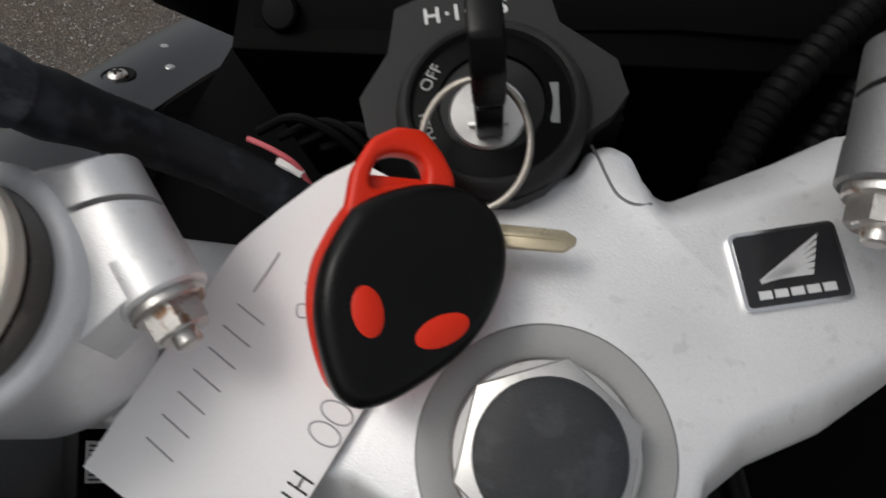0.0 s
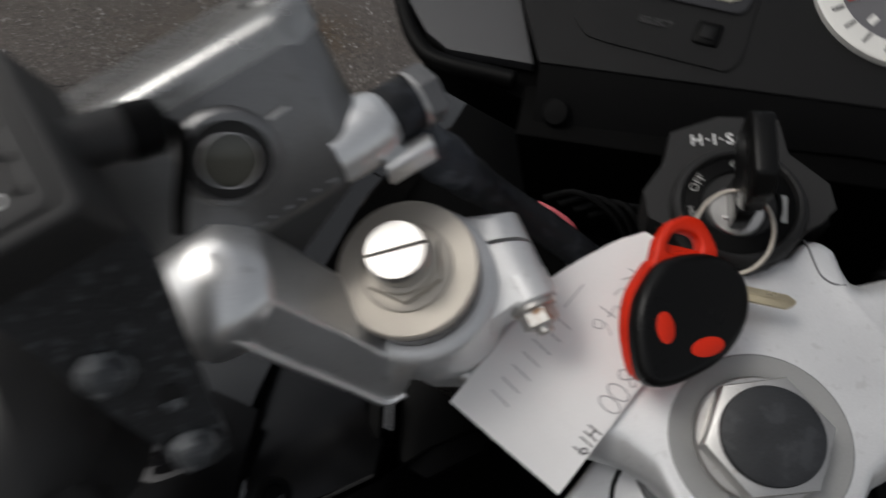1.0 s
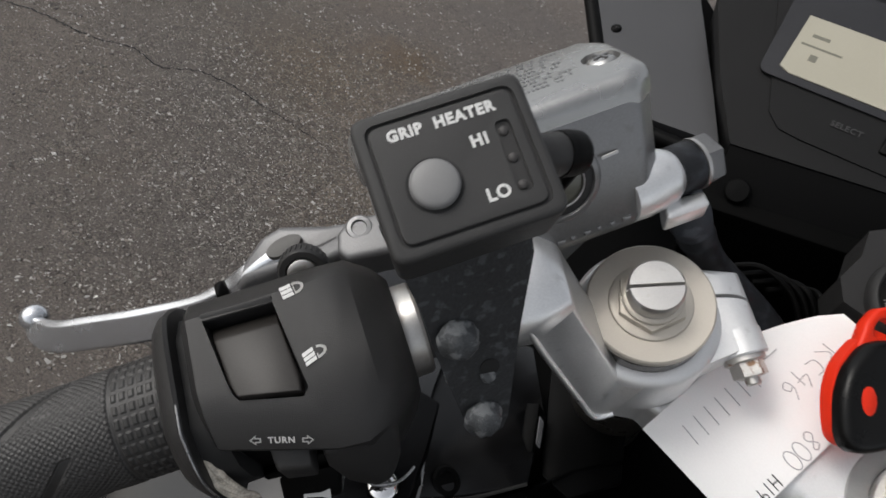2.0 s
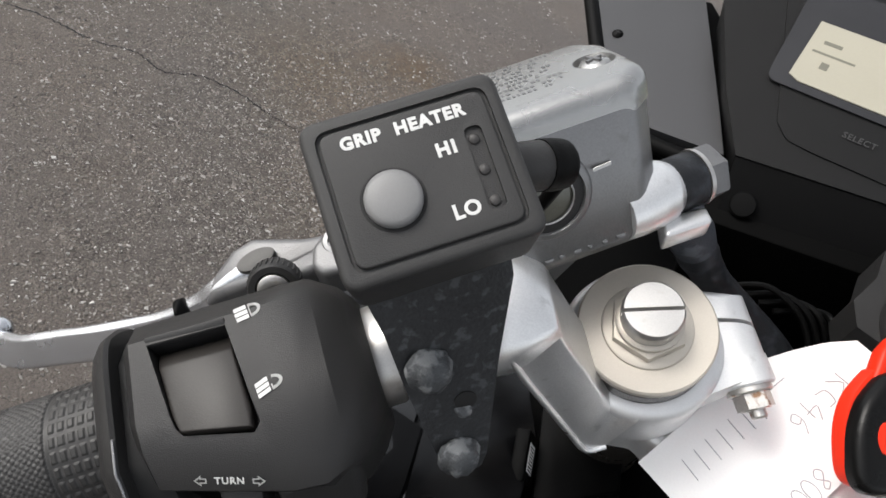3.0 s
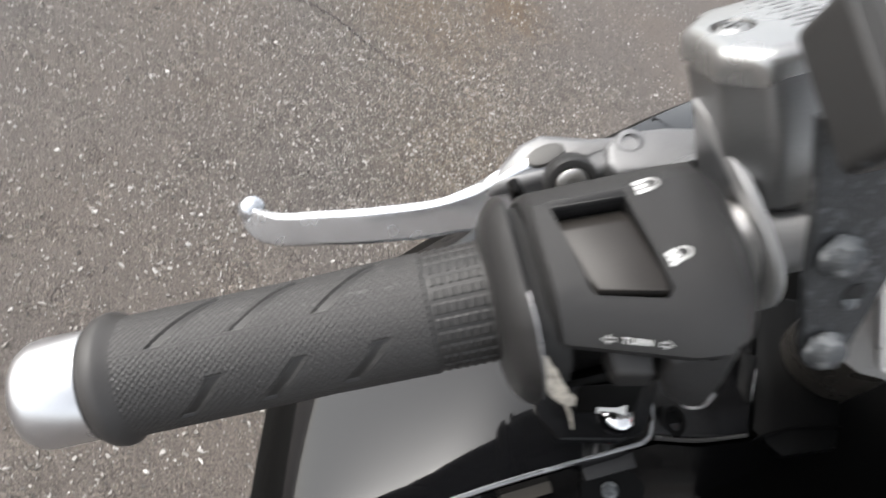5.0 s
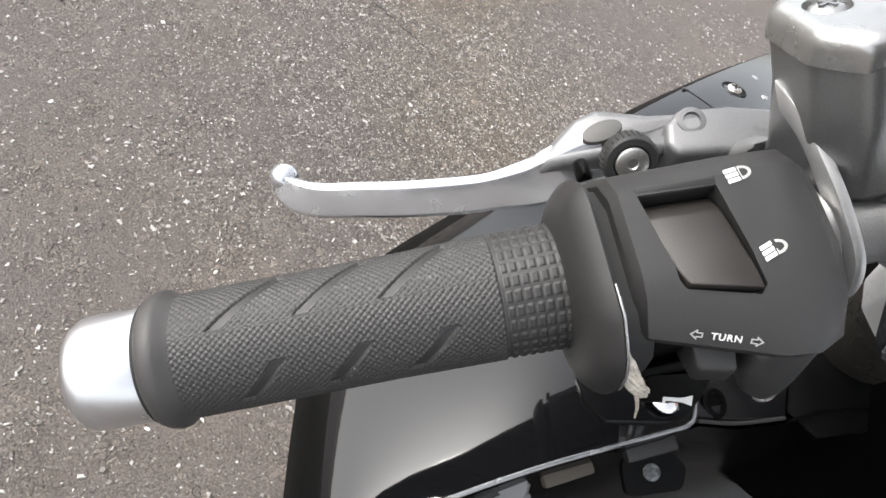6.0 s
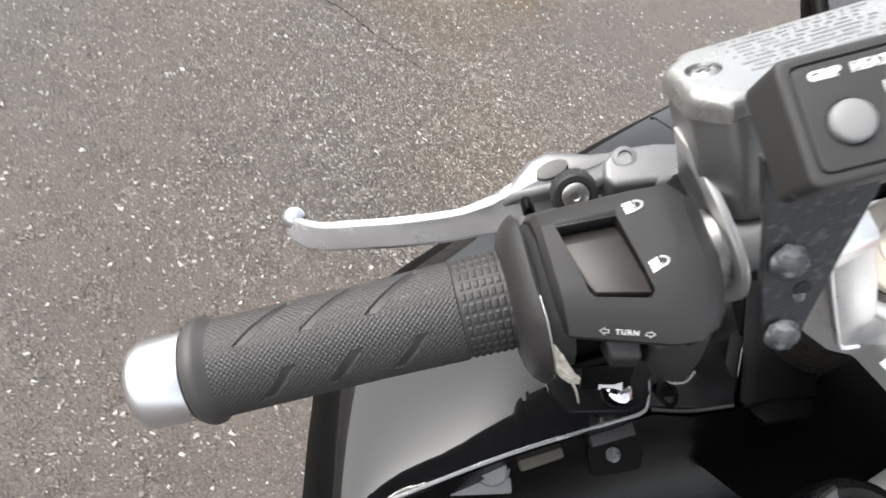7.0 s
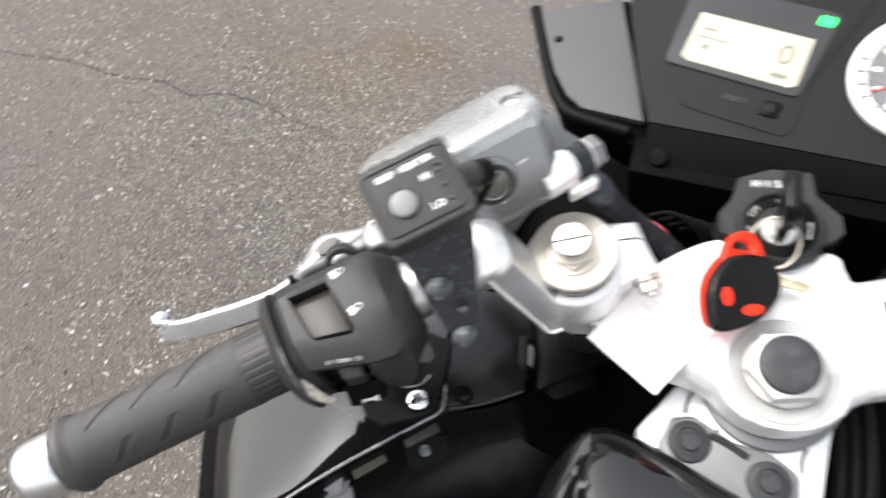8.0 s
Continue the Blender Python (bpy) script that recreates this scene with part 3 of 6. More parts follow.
cut(yoke, lathe([(0, -60), (21.6, -60), (21.6, 0), (0, 0)], 48, (105.4, 43.5)))
part("boss_ring", lathe([(19.6, -16.5), (27.3, -16.5), (27.3, -14.8), (26.8, -14.4), (20.5, -14.4), (19.6, -14.9)], 64), RING, yoke, "flat grey machined ring")
part("thin_washer", lathe([(15, -14.6), (19.6, -14.6), (19.6, -12.6), (19.0, -12.0), (15, -12.0)], 48), STEEL, yoke)
nut = prism(hexagon(19.2, 8), -12.4, -1.5)
bmesh.ops.bevel(nut, geom=[e for e in nut.edges if all(v.co.z > -2 for v in e.verts)], offset=2.2, segments=2, profile=0.6, affect="EDGES")
part("stem_nut", nut, STEEL, yoke, "bright chamfered hexagon stem nut")
part("stem_cap", lathe([(0, -3), (14.6, -3), (14.6, 0.6), (14.2, 1.5), (12.8, 2.1), (6, 2.4), (0, 2.4)], 56), CAPRUBBER, yoke, "scuffed black rubber stem cap")
# cast-in dimple and mounting bolt ends on the plate
# half-sunk dark thread that stands for the shade in a groove
part("casting_groove", tube([(22.8, 67, -15.6), (23.8, 63, -15.3), (24.6, 59, -15.3), (26.2, 53.8, -15.3), (29.5, 50.9, -15.3), (33.5, 50.4, -15.6)], 0.5, 8, 5), CASTDIM, yoke, "curved casting line")

# badge: chrome frame, dark enamel, plain wing and a plain bar for the name


def badge():
    """The enamel and the raised shapes lie on the badge's plate, in one mesh with it."""
    bm = prism(rounded([(-11.6, -8.8), (11.6, -8.8), (11.6, 8.8), (-11.6, 8.8)], 1.8, 4), 0, 1.3, 0.4)
    chrome_faces = len(bm.faces)
    join(bm, prism(rounded([(-10.8, -8.0), (10.8, -8.0), (10.8, 8.0), (-10.8, 8.0)], 1.3, 4), 0.6, 1.5))
    enamel = len(bm.faces)
    for k in range(6):
        a0, a1 = -3.2 + 0.15 * k, -2.2 + 0.25 * k
        tip_x, tip_y = 6.8 - 0.55 * k, 6.2 - 1.55 * k
        join(bm, prism([(-7.0 + 0.9 * k, a0), (tip_x, tip_y - 1.0), (tip_x + 0.5, tip_y + 0.1), (-7.2 + 0.7 * k, a1)], 1.2, 1.8))
    for k in range(5):
        block(-8.2 + k * 3.4, -8.2 + k * 3.4 + 2.7, -6.5, -4.7, 1.2, 1.75, bm=bm)
    ob = part("badge", bm, CHROME, yoke, "small rectangular badge with chrome rim", at(YOKE, 58.8, 31.4, -15.0))
    ob.data.materials.append(BADGEBLACK)
    ob.data.materials.append(SILVER)
    for p in ob.data.polygons[enamel:]:
        p.material_index = 2
    for p in ob.data.polygons[chrome_faces:enamel]:
        p.material_index = 1


badge()

# fork tops
def fork_leg(sign):
    x = 105.4 * sign
    leg = part("fork_leg", lathe([(0, -560), (21.3, -560), (21.3, 26.5), (0, 26.5)], 48, (x, 43.5)), FORKDARK, MC, "dark fork leg tube")
    rim = lathe([(0, 28.2), (21.4, 28.2), (21.9, 28.7), (21.9, 31.6), (21.3, 32.2), (14.3, 32.2), (14.1, 33.1), (13.5, 33.4), (10.9, 33.4), (10.9, 31.0), (0, 31.0)], 64, (x, 43.7))
    part("fork_cap", rim, ANODISED, leg, "beige anodised fork cap with a wide flange")
    thread = [(0, 20.6)] + [(20.9 if k % 2 else 20.0, 20.8 + 0.75 * k) for k in range(10)] + [(20.4, 28.3), (0, 28.3)]
    part("cap_thread", lathe(thread, 64, (x, 43.6)), BRONZE, leg, "bronze-coloured threaded neck", sharp=80)
    nut_ = prism(hexagon(12.4, 96 if sign < 0 else 84, (x, 43.7)), 30.5, 36.4)
    bmesh.ops.bevel(nut_, geom=[e for e in nut_.edges if all(v.co.z > 36 for v in e.verts)], offset=1.0, segments=2, profile=0.6, affect="EDGES")
    part("hexagon_nut", nut_, ANODISED, leg)
    part("adjuster_collar", lathe([(9.9, 36.2), (10.4, 36.4), (10.4, 38.2), (9.6, 38.8), (9.0, 38.8)], 40, (x, 43.9)), ANODISED, leg)
    top = lathe([(0, 34), (9.1, 34), (9.1, 40), (8.8, 40.3), (9.3, 40.8), (9.3, 45.6), (8.7, 46.4), (0, 46.5)], 48, (x, 44.0))
    adj = part("damping_adjuster", top, STEEL, leg, "bright round adjuster with a screwdriver slot")
    slot = block(-12, 12, -0.6, 0.6, 42.6, 48)
    bmesh.ops.transform(slot, matrix=Matrix.Translation((x, 44.0, 0)) @ Matrix.Rotation(radians(14), 4, "Z"), verts=slot.verts[:])
    cut(adj, slot)
    return leg


left_leg, right_leg = fork_leg(-1), fork_leg(1)


def clip_on(sign):
    """The clamp on the fork tube with its pinch lug, and the cast arm that rises to the handlebar."""
    x = 105.4 * sign
    ring = lathe([(21.4, -14), (25.5, -14), (26.6, -12.6), (26.6, 17.6), (25.4, 19.6), (23.4, 20.4), (21.4, 20.4)], 64, (x, 43.5))
    # same silver part; the right side's shade is put in as darker metal
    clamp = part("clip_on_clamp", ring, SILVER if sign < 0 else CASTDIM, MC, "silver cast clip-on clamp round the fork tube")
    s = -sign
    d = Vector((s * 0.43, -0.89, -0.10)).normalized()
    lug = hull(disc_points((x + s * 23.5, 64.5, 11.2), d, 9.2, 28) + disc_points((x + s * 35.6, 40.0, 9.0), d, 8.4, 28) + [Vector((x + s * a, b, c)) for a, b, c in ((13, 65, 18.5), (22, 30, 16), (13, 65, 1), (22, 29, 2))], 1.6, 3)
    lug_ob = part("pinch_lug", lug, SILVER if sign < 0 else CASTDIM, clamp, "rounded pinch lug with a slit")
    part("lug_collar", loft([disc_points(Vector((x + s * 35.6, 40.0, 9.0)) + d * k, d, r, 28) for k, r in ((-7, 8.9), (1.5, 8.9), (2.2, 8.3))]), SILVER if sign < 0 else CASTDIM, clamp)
    slit = hull([(x + s * a, b, c) for a, b in ((17, 55.2), (17.2, 53.8), (45, 60.3), (44.8, 58.9)) for c in (8, 30)])
    cut(lug_ob, slit)
    bolt_at = at(YOKE, x + s * 36.7, 37.6, 8.8)
    turn = d.to_track_quat("Z", "Y").to_matrix().to_4x4()
    bm = lathe([(0, -2), (7.4, -2), (7.4, 1.2), (6.9, 1.7), (0, 1.7)], 28)
    join(bm, prism(hexagon(6.1, 10), 1.5, 6.6, 0.5))
    join(bm, lathe([(0, 6), (5.0, 6.4), (4.6, 7.0), (0, 7.1)], 24))
    join(bm, lathe([(0, 6.8), (2.7, 6.8), (2.7, 9.2), (2.2, 9.7), (0, 9.7)], 20))
    part("pinch_bolt", bm, RUSTY, clamp, "hexagon pinch bolt with rust marks", bolt_at @ turn)
    return clamp


clamp = clip_on(-1)
right_clamp = clip_on(1)


def bar_point(x, y, z):
    """A place on the bar's frame, in millimetres of the yoke's."""
    q = YOKE.inverted() @ BAR @ Vector((x * 0.001, y * 0.001, z * 0.001))
    return q * 1000


def arm_mesh(flip):
    """A round boss on the bar that bends into a flat-faced beam with crisp edges, down to the clamp."""
    bosses = []
    for x, r in ((82, 15), (84.5, 18), (101, 19.6), (104.5, 17.5)):
        bosses += [bar_point(x, r * math.cos(a), r * math.sin(a) + 6.5) for a in [2 * math.pi * k / 40 for k in range(40)]]
    # corners of the beam: lower front, upper front, upper back, lower back
    corners = [[(-144.5, 14.8, 66.0), (-131.5, 23.5, 72.0), (-139.0, 45.0, 64.0), (-149.0, 42.0, 50.0)],
               [(-139.0, 12.6, 51.0), (-127.0, 22.6, 59.0), (-134.5, 44.5, 51.0), (-142.0, 39.0, 37.0)],
               [(-131.5, 10.4, 32.0), (-120.5, 21.2, 43.0), (-128.0, 42.5, 36.0), (-134.0, 36.0, 20.0)],
               [(-124.5, 8.4, 14.5), (-115.0, 19.8, 28.0), (-121.0, 40.5, 24.0), (-127.0, 34.5, 8.0)],
               [(-118.5, 6.8, 1.5), (-110.6, 18.4, 17.5), (-114.0, 38.0, 18.5), (-122.0, 36.0, 0.5)],
               [(-112.0, 9.6, 1.0), (-103.0, 17.0, 18.5), (-108.0, 36.0, 19.0), (-116.0, 36.0, 0.5)]]
    for x, r in ((82.5, 7.0), (84, 8.5), (94, 8.5)):
        bosses += [bar_point(x, -11.5 + r * math.cos(a), 12.0 + r * math.sin(a)) for a in [2 * math.pi * k / 24 for k in range(24)]]
    neck = [Vector(c) for c in corners[0]] + [Vector(a).lerp(Vector(b), 0.4) for a, b in zip(corners[0], corners[1])]
    bm = hull(bosses + neck)
    sections = []
    for c in corners:
        o = Vector(c[0])
        u, w = Vector(c[1]) - o, Vector(c[3]) - o
        e = Vector(c[2]) - o - u - w
        q = rounded([(0, 0), (1, 0), (1, 1), (0, 1)], 0.075, 4)
        sections.append([o + u * p[0] + w * p[1] + e * p[0] * p[1] for p in q])
    fine = [spline([sct[k] for sct in sections], 4) for k in range(len(sections[0]))]
    join(bm, loft([[line_[i] for line_ in fine] for i in range(len(fine[0]))]))
    # raised casting rib along the lower front edge
    join(bm, tube([Vector(c[0]) + Vector((1.2, 0.6, 0.6)) for c in corners], 1.1, 8, 4))
    if flip:
        for v in bm.verts:
            v.co.x = -v.co.x
    return bm


part("handlebar_arm", arm_mesh(False), CASTSILVER, clamp, "silver cast arm between clamp and handlebar", sharp=62)
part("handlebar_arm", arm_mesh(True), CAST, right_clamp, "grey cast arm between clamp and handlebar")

# ignition lock in front of the yoke
LOCK = at(YOKE, 0.7, 77.0, 0)
outer = [(-30.6, 8.5), (-22.5, 19.5), (-19.5, 31.5), (-2, 37), (18, 34.5), (19.5, 20.5), (26.5, 13), (31, 8), (31.8, -1), (27, -6)]
outer += [(21.5 * math.cos(radians(a)), 23.0 * math.sin(radians(a))) for a in (-25, -45, -65, -85, -105, -125, -145, -160)] + [(-29.5, -2)]
lock = part("ignition_lock", prism(outer, -34, -9.5, 2.2, 3), LOCKBLACK, MC, "black plastic ignition lock housing", LOCK)
part("lock_collar", lathe([(0, -14), (22.4, -14), (22.2, -7), (21.0, -4.6), (19.6, -3.9), (18.8, -4.4), (18.2, -6.2), (0, -6.4)], 64), LOCKBLACK, lock, "", LOCK)
part("lock_dial", lathe([(0, -8), (18.1, -8), (18.1, -6.0), (12.4, -5.2), (12.0, -6.6), (0, -6.8)], 56), DARKPLASTIC, lock, "black dial with worn print", LOCK)
part("lock_barrel", lathe([(0, -8), (8.9, -8), (8.9, -5.0), (8.4, -4.4), (0, -4.4)], 40), STEEL, lock, "bright round key barrel", at(LOCK, -1.2, -2.8, 0))
part("right_ear", prism([(20, -9), (30.5, -5.5), (31, 5), (21, 3)], -40, -14, 1.5), DARKPLASTIC, lock, "", LOCK)
for text, x, y, turn, size, m in (("OFF", -12.8, 8.6, 55, 3.0, GREYPRINT), ("ON", 1.5, 15.0, -4, 2.6, GREYPRINT), ("PUSH", -15.2, -3.5, 100, 2.1, GREYPRINT)):
    lettering("dial_print", text, size, at(LOCK, x, y, -5.5, turn), m, lock, "worn grey dial print")
bar_print = block(13.2, 15.2, -5.5, 4.5, -5.75, -5.4)
part("dial_print", bar_print, GREYPRINT, lock, "worn grey dial print", at(LOCK, 0, 0, 0, -8))
lettering("lock_print", "H\u00b7I\u00b7S\u00b7S", 4.4, at(LOCK, -2.4, 27.4, -9.3, -1), WHITE, lock, "white lettering on the lock housing", 1.25, 0.12)

# ---- left handlebar ----
bar = part("handlebar_tube", lathe([(0, -126), (11.1, -126), (11.1, 104), (0, 104)], 40, axis="x"), CASTDIM, MC, "silver tubular left handlebar", BAR)
part("bright_sleeve", lathe([(10, 44), (14.6, 44), (15.2, 45), (15.2, 62), (14.4, 63), (10, 63)], 48, axis="x"), STEEL, bar, "bright sleeve beside the switch housing", BAR)


def grip_mesh():
    """Moulded grip: diamond knurling, slanting smooth flutes, a ring of small blocks and plain end flanges."""
    nx, na = 420, 400
    x0, x1 = -121.0, -12.0
    xs = np.linspace(x0, x1, nx)
    th = np.linspace(0, 2 * np.pi, na, endpoint=False)
    X, T = np.meshgrid(xs, th, indexing="ij")
    r0 = 17.2 + 0.9 * np.clip((X + 60) / 50, 0, 1)
    arc = T * 17.5
    period = 2.0
    a, b = (X + 1.1 * arc) / period, (X - 1.1 * arc) / period
    tri_a, tri_b = np.abs(a - np.round(a)) * 2, np.abs(b - np.round(b)) * 2
    h = 0.42 * np.clip(2.6 * np.minimum(tri_a, tri_b), 0, 1)
    # plain band on the underside and flutes in four rows
    deg = (np.degrees(T) + 180) % 360 - 180
    for row, start, span, slant in ((1, -106.0, 54.0, 18.5), (-74, -101.5, 39.0, 11.5), (128, -104.0, 54.0, 18.5), (-152, -100.0, 50.0, 16.0)):
        along = ((deg - row + 180) % 360 - 180) / span
        for k in range(3):
            gap = np.abs(X - (start + 23.0 * k + slant * along))
            h = np.where((along > 0) & (along < 1) & (gap < 2.1), -0.5, h)
    blocks = X > -29.5
    bx, ba = np.abs(((X + 29.5) / 2.6) % 1 - 0.5) * 2, np.abs((deg / 13.0) % 1 - 0.5) * 2
    h = np.where(blocks, np.where((bx < 0.62) & (ba < 0.66), 0.25, -0.2), h)
    h = np.where(np.abs(X + 29.5) < 0.8, -0.2, h)
    R = r0 + h
    verts = np.stack([X, R * np.sin(T), R * np.cos(T)], -1).reshape(-1, 3) * 0.001
    i, j = np.meshgrid(np.arange(nx - 1), np.arange(na), indexing="ij")
    k = (j + 1) % na
    faces = np.stack([i * na + j, i * na + k, (i + 1) * na + k, (i + 1) * na + j], -1).reshape(-1, 4)
    me = bpy.data.meshes.new("grip")
    me.from_pydata(verts.tolist(), [], faces.tolist())
    me.materials.append(GRIPRUBBER)
    me.update()
    for p in me.polygons:
        p.use_smooth = True
    return me


grip = part("grip", grip_mesh(), None, MC, "black rubber grip with diamond knurling and slanting flutes", BAR)
part("end_flange", lathe([(11, -127), (17.0, -127), (18.4, -126.2), (19.3, -124.6), (19.7, -122.6), (19.4, -121.0), (18.2, -119.6), (17.6, -117.8), (16.8, -116.5), (11, -116.5)], 56, axis="x"), RUBBER, grip, "raised outer flange", BAR)
part("flange_groove", lathe([(11, -127.6), (17.4, -127.6), (17.4, -126.6), (11, -126.6)], 48, axis="x"), GROOVE, grip, "", BAR)
part("bar_end", lathe([(0, -148.2), (12.6, -148.2), (14.6, -147.4), (15.9, -145.4), (16.2, -143), (16.2, -128.6), (15.6, -127.6), (0, -127.6)], 56, axis="x"), SATIN, MC, "satin aluminium bar end weight", BAR)

# switch housing
sect = [(-21, 35.2), (9, 36.0), (19, 29), (26, 14), (27, -8), (20, -22), (4, -27), (-18, -26), (-31, -14), (-34.5, 6), (-33, 21), (-28.5, 29)]


def housing_section(x, lip, top=36.0, slim=1.0):
    """A cross-section of the switch housing: flat top, rolled lip on the rider's side at y = -lip, sloping front."""
    pts = [(-12, top), (9, top), (16, top - 5.5), (23, top - 20), (24.5, -8), (18, -22), (4, -27), (-15, -26), (4 - lip, -16), (2 - lip, 8), (-lip, top - 10), (7 - lip, top - 2.6)]
    return [Vector((x, y * slim, z if z > 0 else z * slim)) for y, z in pts]


housing = loft([housing_section(-1.2, 23.0, 34.0, 0.95), housing_section(0.8, 25.0), housing_section(31, 35.2), housing_section(39, 36.0, 35.8), housing_section(46, 33.0, 34.8), housing_section(52.5, 29.0, 27.5, 0.92), housing_section(56.5, 25.0, 20.0, 0.8)])
bevelled(housing, 1.3, 2, 24)
switch = part("switch_housing", housing, PLASTIC, MC, "black plastic left handlebar switch housing", BAR, 24.0)
soft_sect = [(q.x, q.y) for q in spline([(y, z, 0) for y, z in sect + sect[:1]], 4)[:-1]]
part("housing_collar", loft([[Vector((x, -2 + (y + 2) * g, 2 + (z - 2) * g)) for y, z in soft_sect] for x, g in ((-13.0, 0.60), (-12.2, 0.74), (-10.5, 0.85), (-8.0, 0.93), (-6.0, 0.96), (-5.0, 0.94), (-4.5, 0.86))]), PLASTIC, switch, "flared collar beside the grip", BAR)
# thin pale tube laid on the collar's edge as its highlight
edge_line = [Vector((-5.4, -2 + (y + 2) * 0.965, 2 + (z - 2) * 0.965)) for y, z in soft_sect if z > 9 and y < -9]
edge_line.sort(key=lambda q: math.atan2(q.z, q.y))
part("collar_edge", tube(edge_line, 0.34, 8, 2), EDGE, switch, "pale bead for the highlight on the collar's worn edge", BAR)
part("housing_seam", loft([[Vector((x, -2 + (y + 2) * 0.85, 2 + (z - 2) * 0.82)) for y, z in sect] for x in (-5.0, 3.0)]), GROOVE, switch, "", BAR)
cut(switch, hull([(5.2, 7.4, z) for z in (28, 45)] + [(24.6, 6.6, z) for z in (28, 45)] + [(28.4, -19.5, z) for z in (28, 45)] + [(26.5, -21.5, z) for z in (28, 45)] + [(10.5, -17.0, z) for z in (28, 45)] + [(9.2, -15.0, z) for z in (28, 45)]))
rocker = hull([(5.9, 6.4, 30.6), (24.2, 5.6, 30.8), (6.5, 1.6, 33.6), (24.8, 0.8, 33.8), (8.8, -12, 35.0), (27.0, -15.5, 35.4), (10.6, -16.6, 36.3), (26.7, -20.6, 36.7), (5.9, 6.2, 26), (23.8, 4.6, 26), (10.8, -16.6, 26), (26.4, -20.2, 26)], 0.8, 2)
part("dimmer_rocker", rocker, ROCKER, switch, "rocker for the headlamp beams", BAR)
part("rocker_lip", hull([(4.6, 7.2, 35.6), (24.8, 6.4, 35.9), (4.8, 9.4, 36.6), (24.8, 8.4, 36.8), (4.8, 9.6, 34), (24.8, 8.8, 34), (4.6, 7.2, 34), (24.8, 6.4, 34)], 0.5), PLASTIC, switch, "", BAR)


def beam_icon(x, y, z, turn, low):
    """The headlamp symbol: a rounded lamp outline and its beam."""
    bm = bmesh.new()
    arc = [(1.0, -1.9)] + [(1.0 + 3.0 * math.cos(radians(a)), 1.9 * math.sin(radians(a))) for a in range(-80, 81, 20)] + [(1.0, 1.9)]
    inner = [(1.0 + (px_ - 1.0) * 0.62 + 0.3, py_ * 0.58) for px_, py_ in arc]
    a = [bm.verts.new((u, v, 0)) for u, v in arc]
    b = [bm.verts.new((u, v, 0)) for u, v in inner]
    for k in range(len(a)):
        j = (k + 1) % len(a)
        bm.faces.new((a[k], a[j], b[j], b[k]))
    bmesh.ops.solidify(bm, geom=bm.faces[:], thickness=0.12)
    for k in range(3):
        v = -1.9 + k * 1.36
        d = -0.7 if low else 0.0
        join(bm, prism([(-2.6, v + d), (0.6, v), (0.6, v + 1.05), (-2.6, v + d + 1.05)], 0, 0.12))
    part("beam_symbol", bm, WHITE, switch, "white headlamp symbol", at(BAR, x, y, z, turn))


beam_icon(30.0, 8.2, 36.15, 8, False)
beam_icon(31.6, -11.8, 35.95, 8, True)
TURN_AT = at(BAR, 17.6, -28.9, 28.6, -18.5, 43)
lettering("switch_print", "TURN", 1.75, TURN_AT, WHITE, switch, "white lettering above the turn switch", 1.15, 0.05)
for s in (-1, 1):
    bm = bmesh.new()
    arrow = [(5.4, -0.7), (6.7, -0.7), (6.7, -1.45), (8.5, 0), (6.7, 1.45), (6.7, 0.7), (5.4, 0.7)]
    inner_arrow = [(5.75, -0.35), (7.05, -0.35), (7.05, -0.7), (7.95, 0), (7.05, 0.7), (7.05, 0.35), (5.75, 0.35)]
    rim_a, rim_b = [[bm.verts.new((s * u, v, 0)) for u, v in line] for line in (arrow, inner_arrow)]
    for k in range(7):
        bm.faces.new((rim_a[k], rim_a[(k + 1) % 7], rim_b[(k + 1) % 7], rim_b[k]))
    bmesh.ops.solidify(bm, geom=bm.faces[:], thickness=0.1)
    part("arrow_symbol", bm, WHITE, switch, "white arrow symbol", TURN_AT)
part("housing_peg", hull([(1.5, 30, 0), (7, 30, 1), (2, 38, -1), (5, 39, 0), (2, 36, 4), (5, 36, 5), (3, 30, 7)], 0.8, 2), DARKPLASTIC, switch, "small black peg", BAR)
# turn switch and horn button on the rider's side
part("turn_switch", hull([(12, -26, 21), (23, -28, 21), (12.5, -33.5, 18.5), (22, -35.5, 18.5), (13, -34.5, 9), (22, -36.5, 9), (12, -26, 7), (23, -27, 7)], 1.2, 2), PLASTIC, switch, "small ribbed turn switch knob", BAR)
cut(switch, block(3, 37, -60, -24.0, -40, 21.5))
# dark block lines the recess, standing in for shade under the lip
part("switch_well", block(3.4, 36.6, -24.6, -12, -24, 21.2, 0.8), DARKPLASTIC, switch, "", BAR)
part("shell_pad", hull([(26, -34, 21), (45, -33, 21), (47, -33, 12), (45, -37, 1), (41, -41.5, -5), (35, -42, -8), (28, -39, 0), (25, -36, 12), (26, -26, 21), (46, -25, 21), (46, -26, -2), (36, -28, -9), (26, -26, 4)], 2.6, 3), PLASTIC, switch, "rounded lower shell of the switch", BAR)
# curved pale tube drawn in as the lower shell's highlight
part("shell_edge", tube([(33.5, -40.6, -5.0), (36, -41.4, -8.0), (40.5, -41.4, -12.6), (44, -40, -15.2), (47, -38, -16.4)], 0.55, 8, 6), EDGE, switch, "pale bead for the highlight on the lower shell's edge", BAR)
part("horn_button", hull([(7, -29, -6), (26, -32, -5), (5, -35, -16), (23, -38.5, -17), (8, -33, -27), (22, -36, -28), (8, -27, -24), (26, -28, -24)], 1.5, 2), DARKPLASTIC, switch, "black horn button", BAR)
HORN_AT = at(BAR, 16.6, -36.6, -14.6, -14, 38)
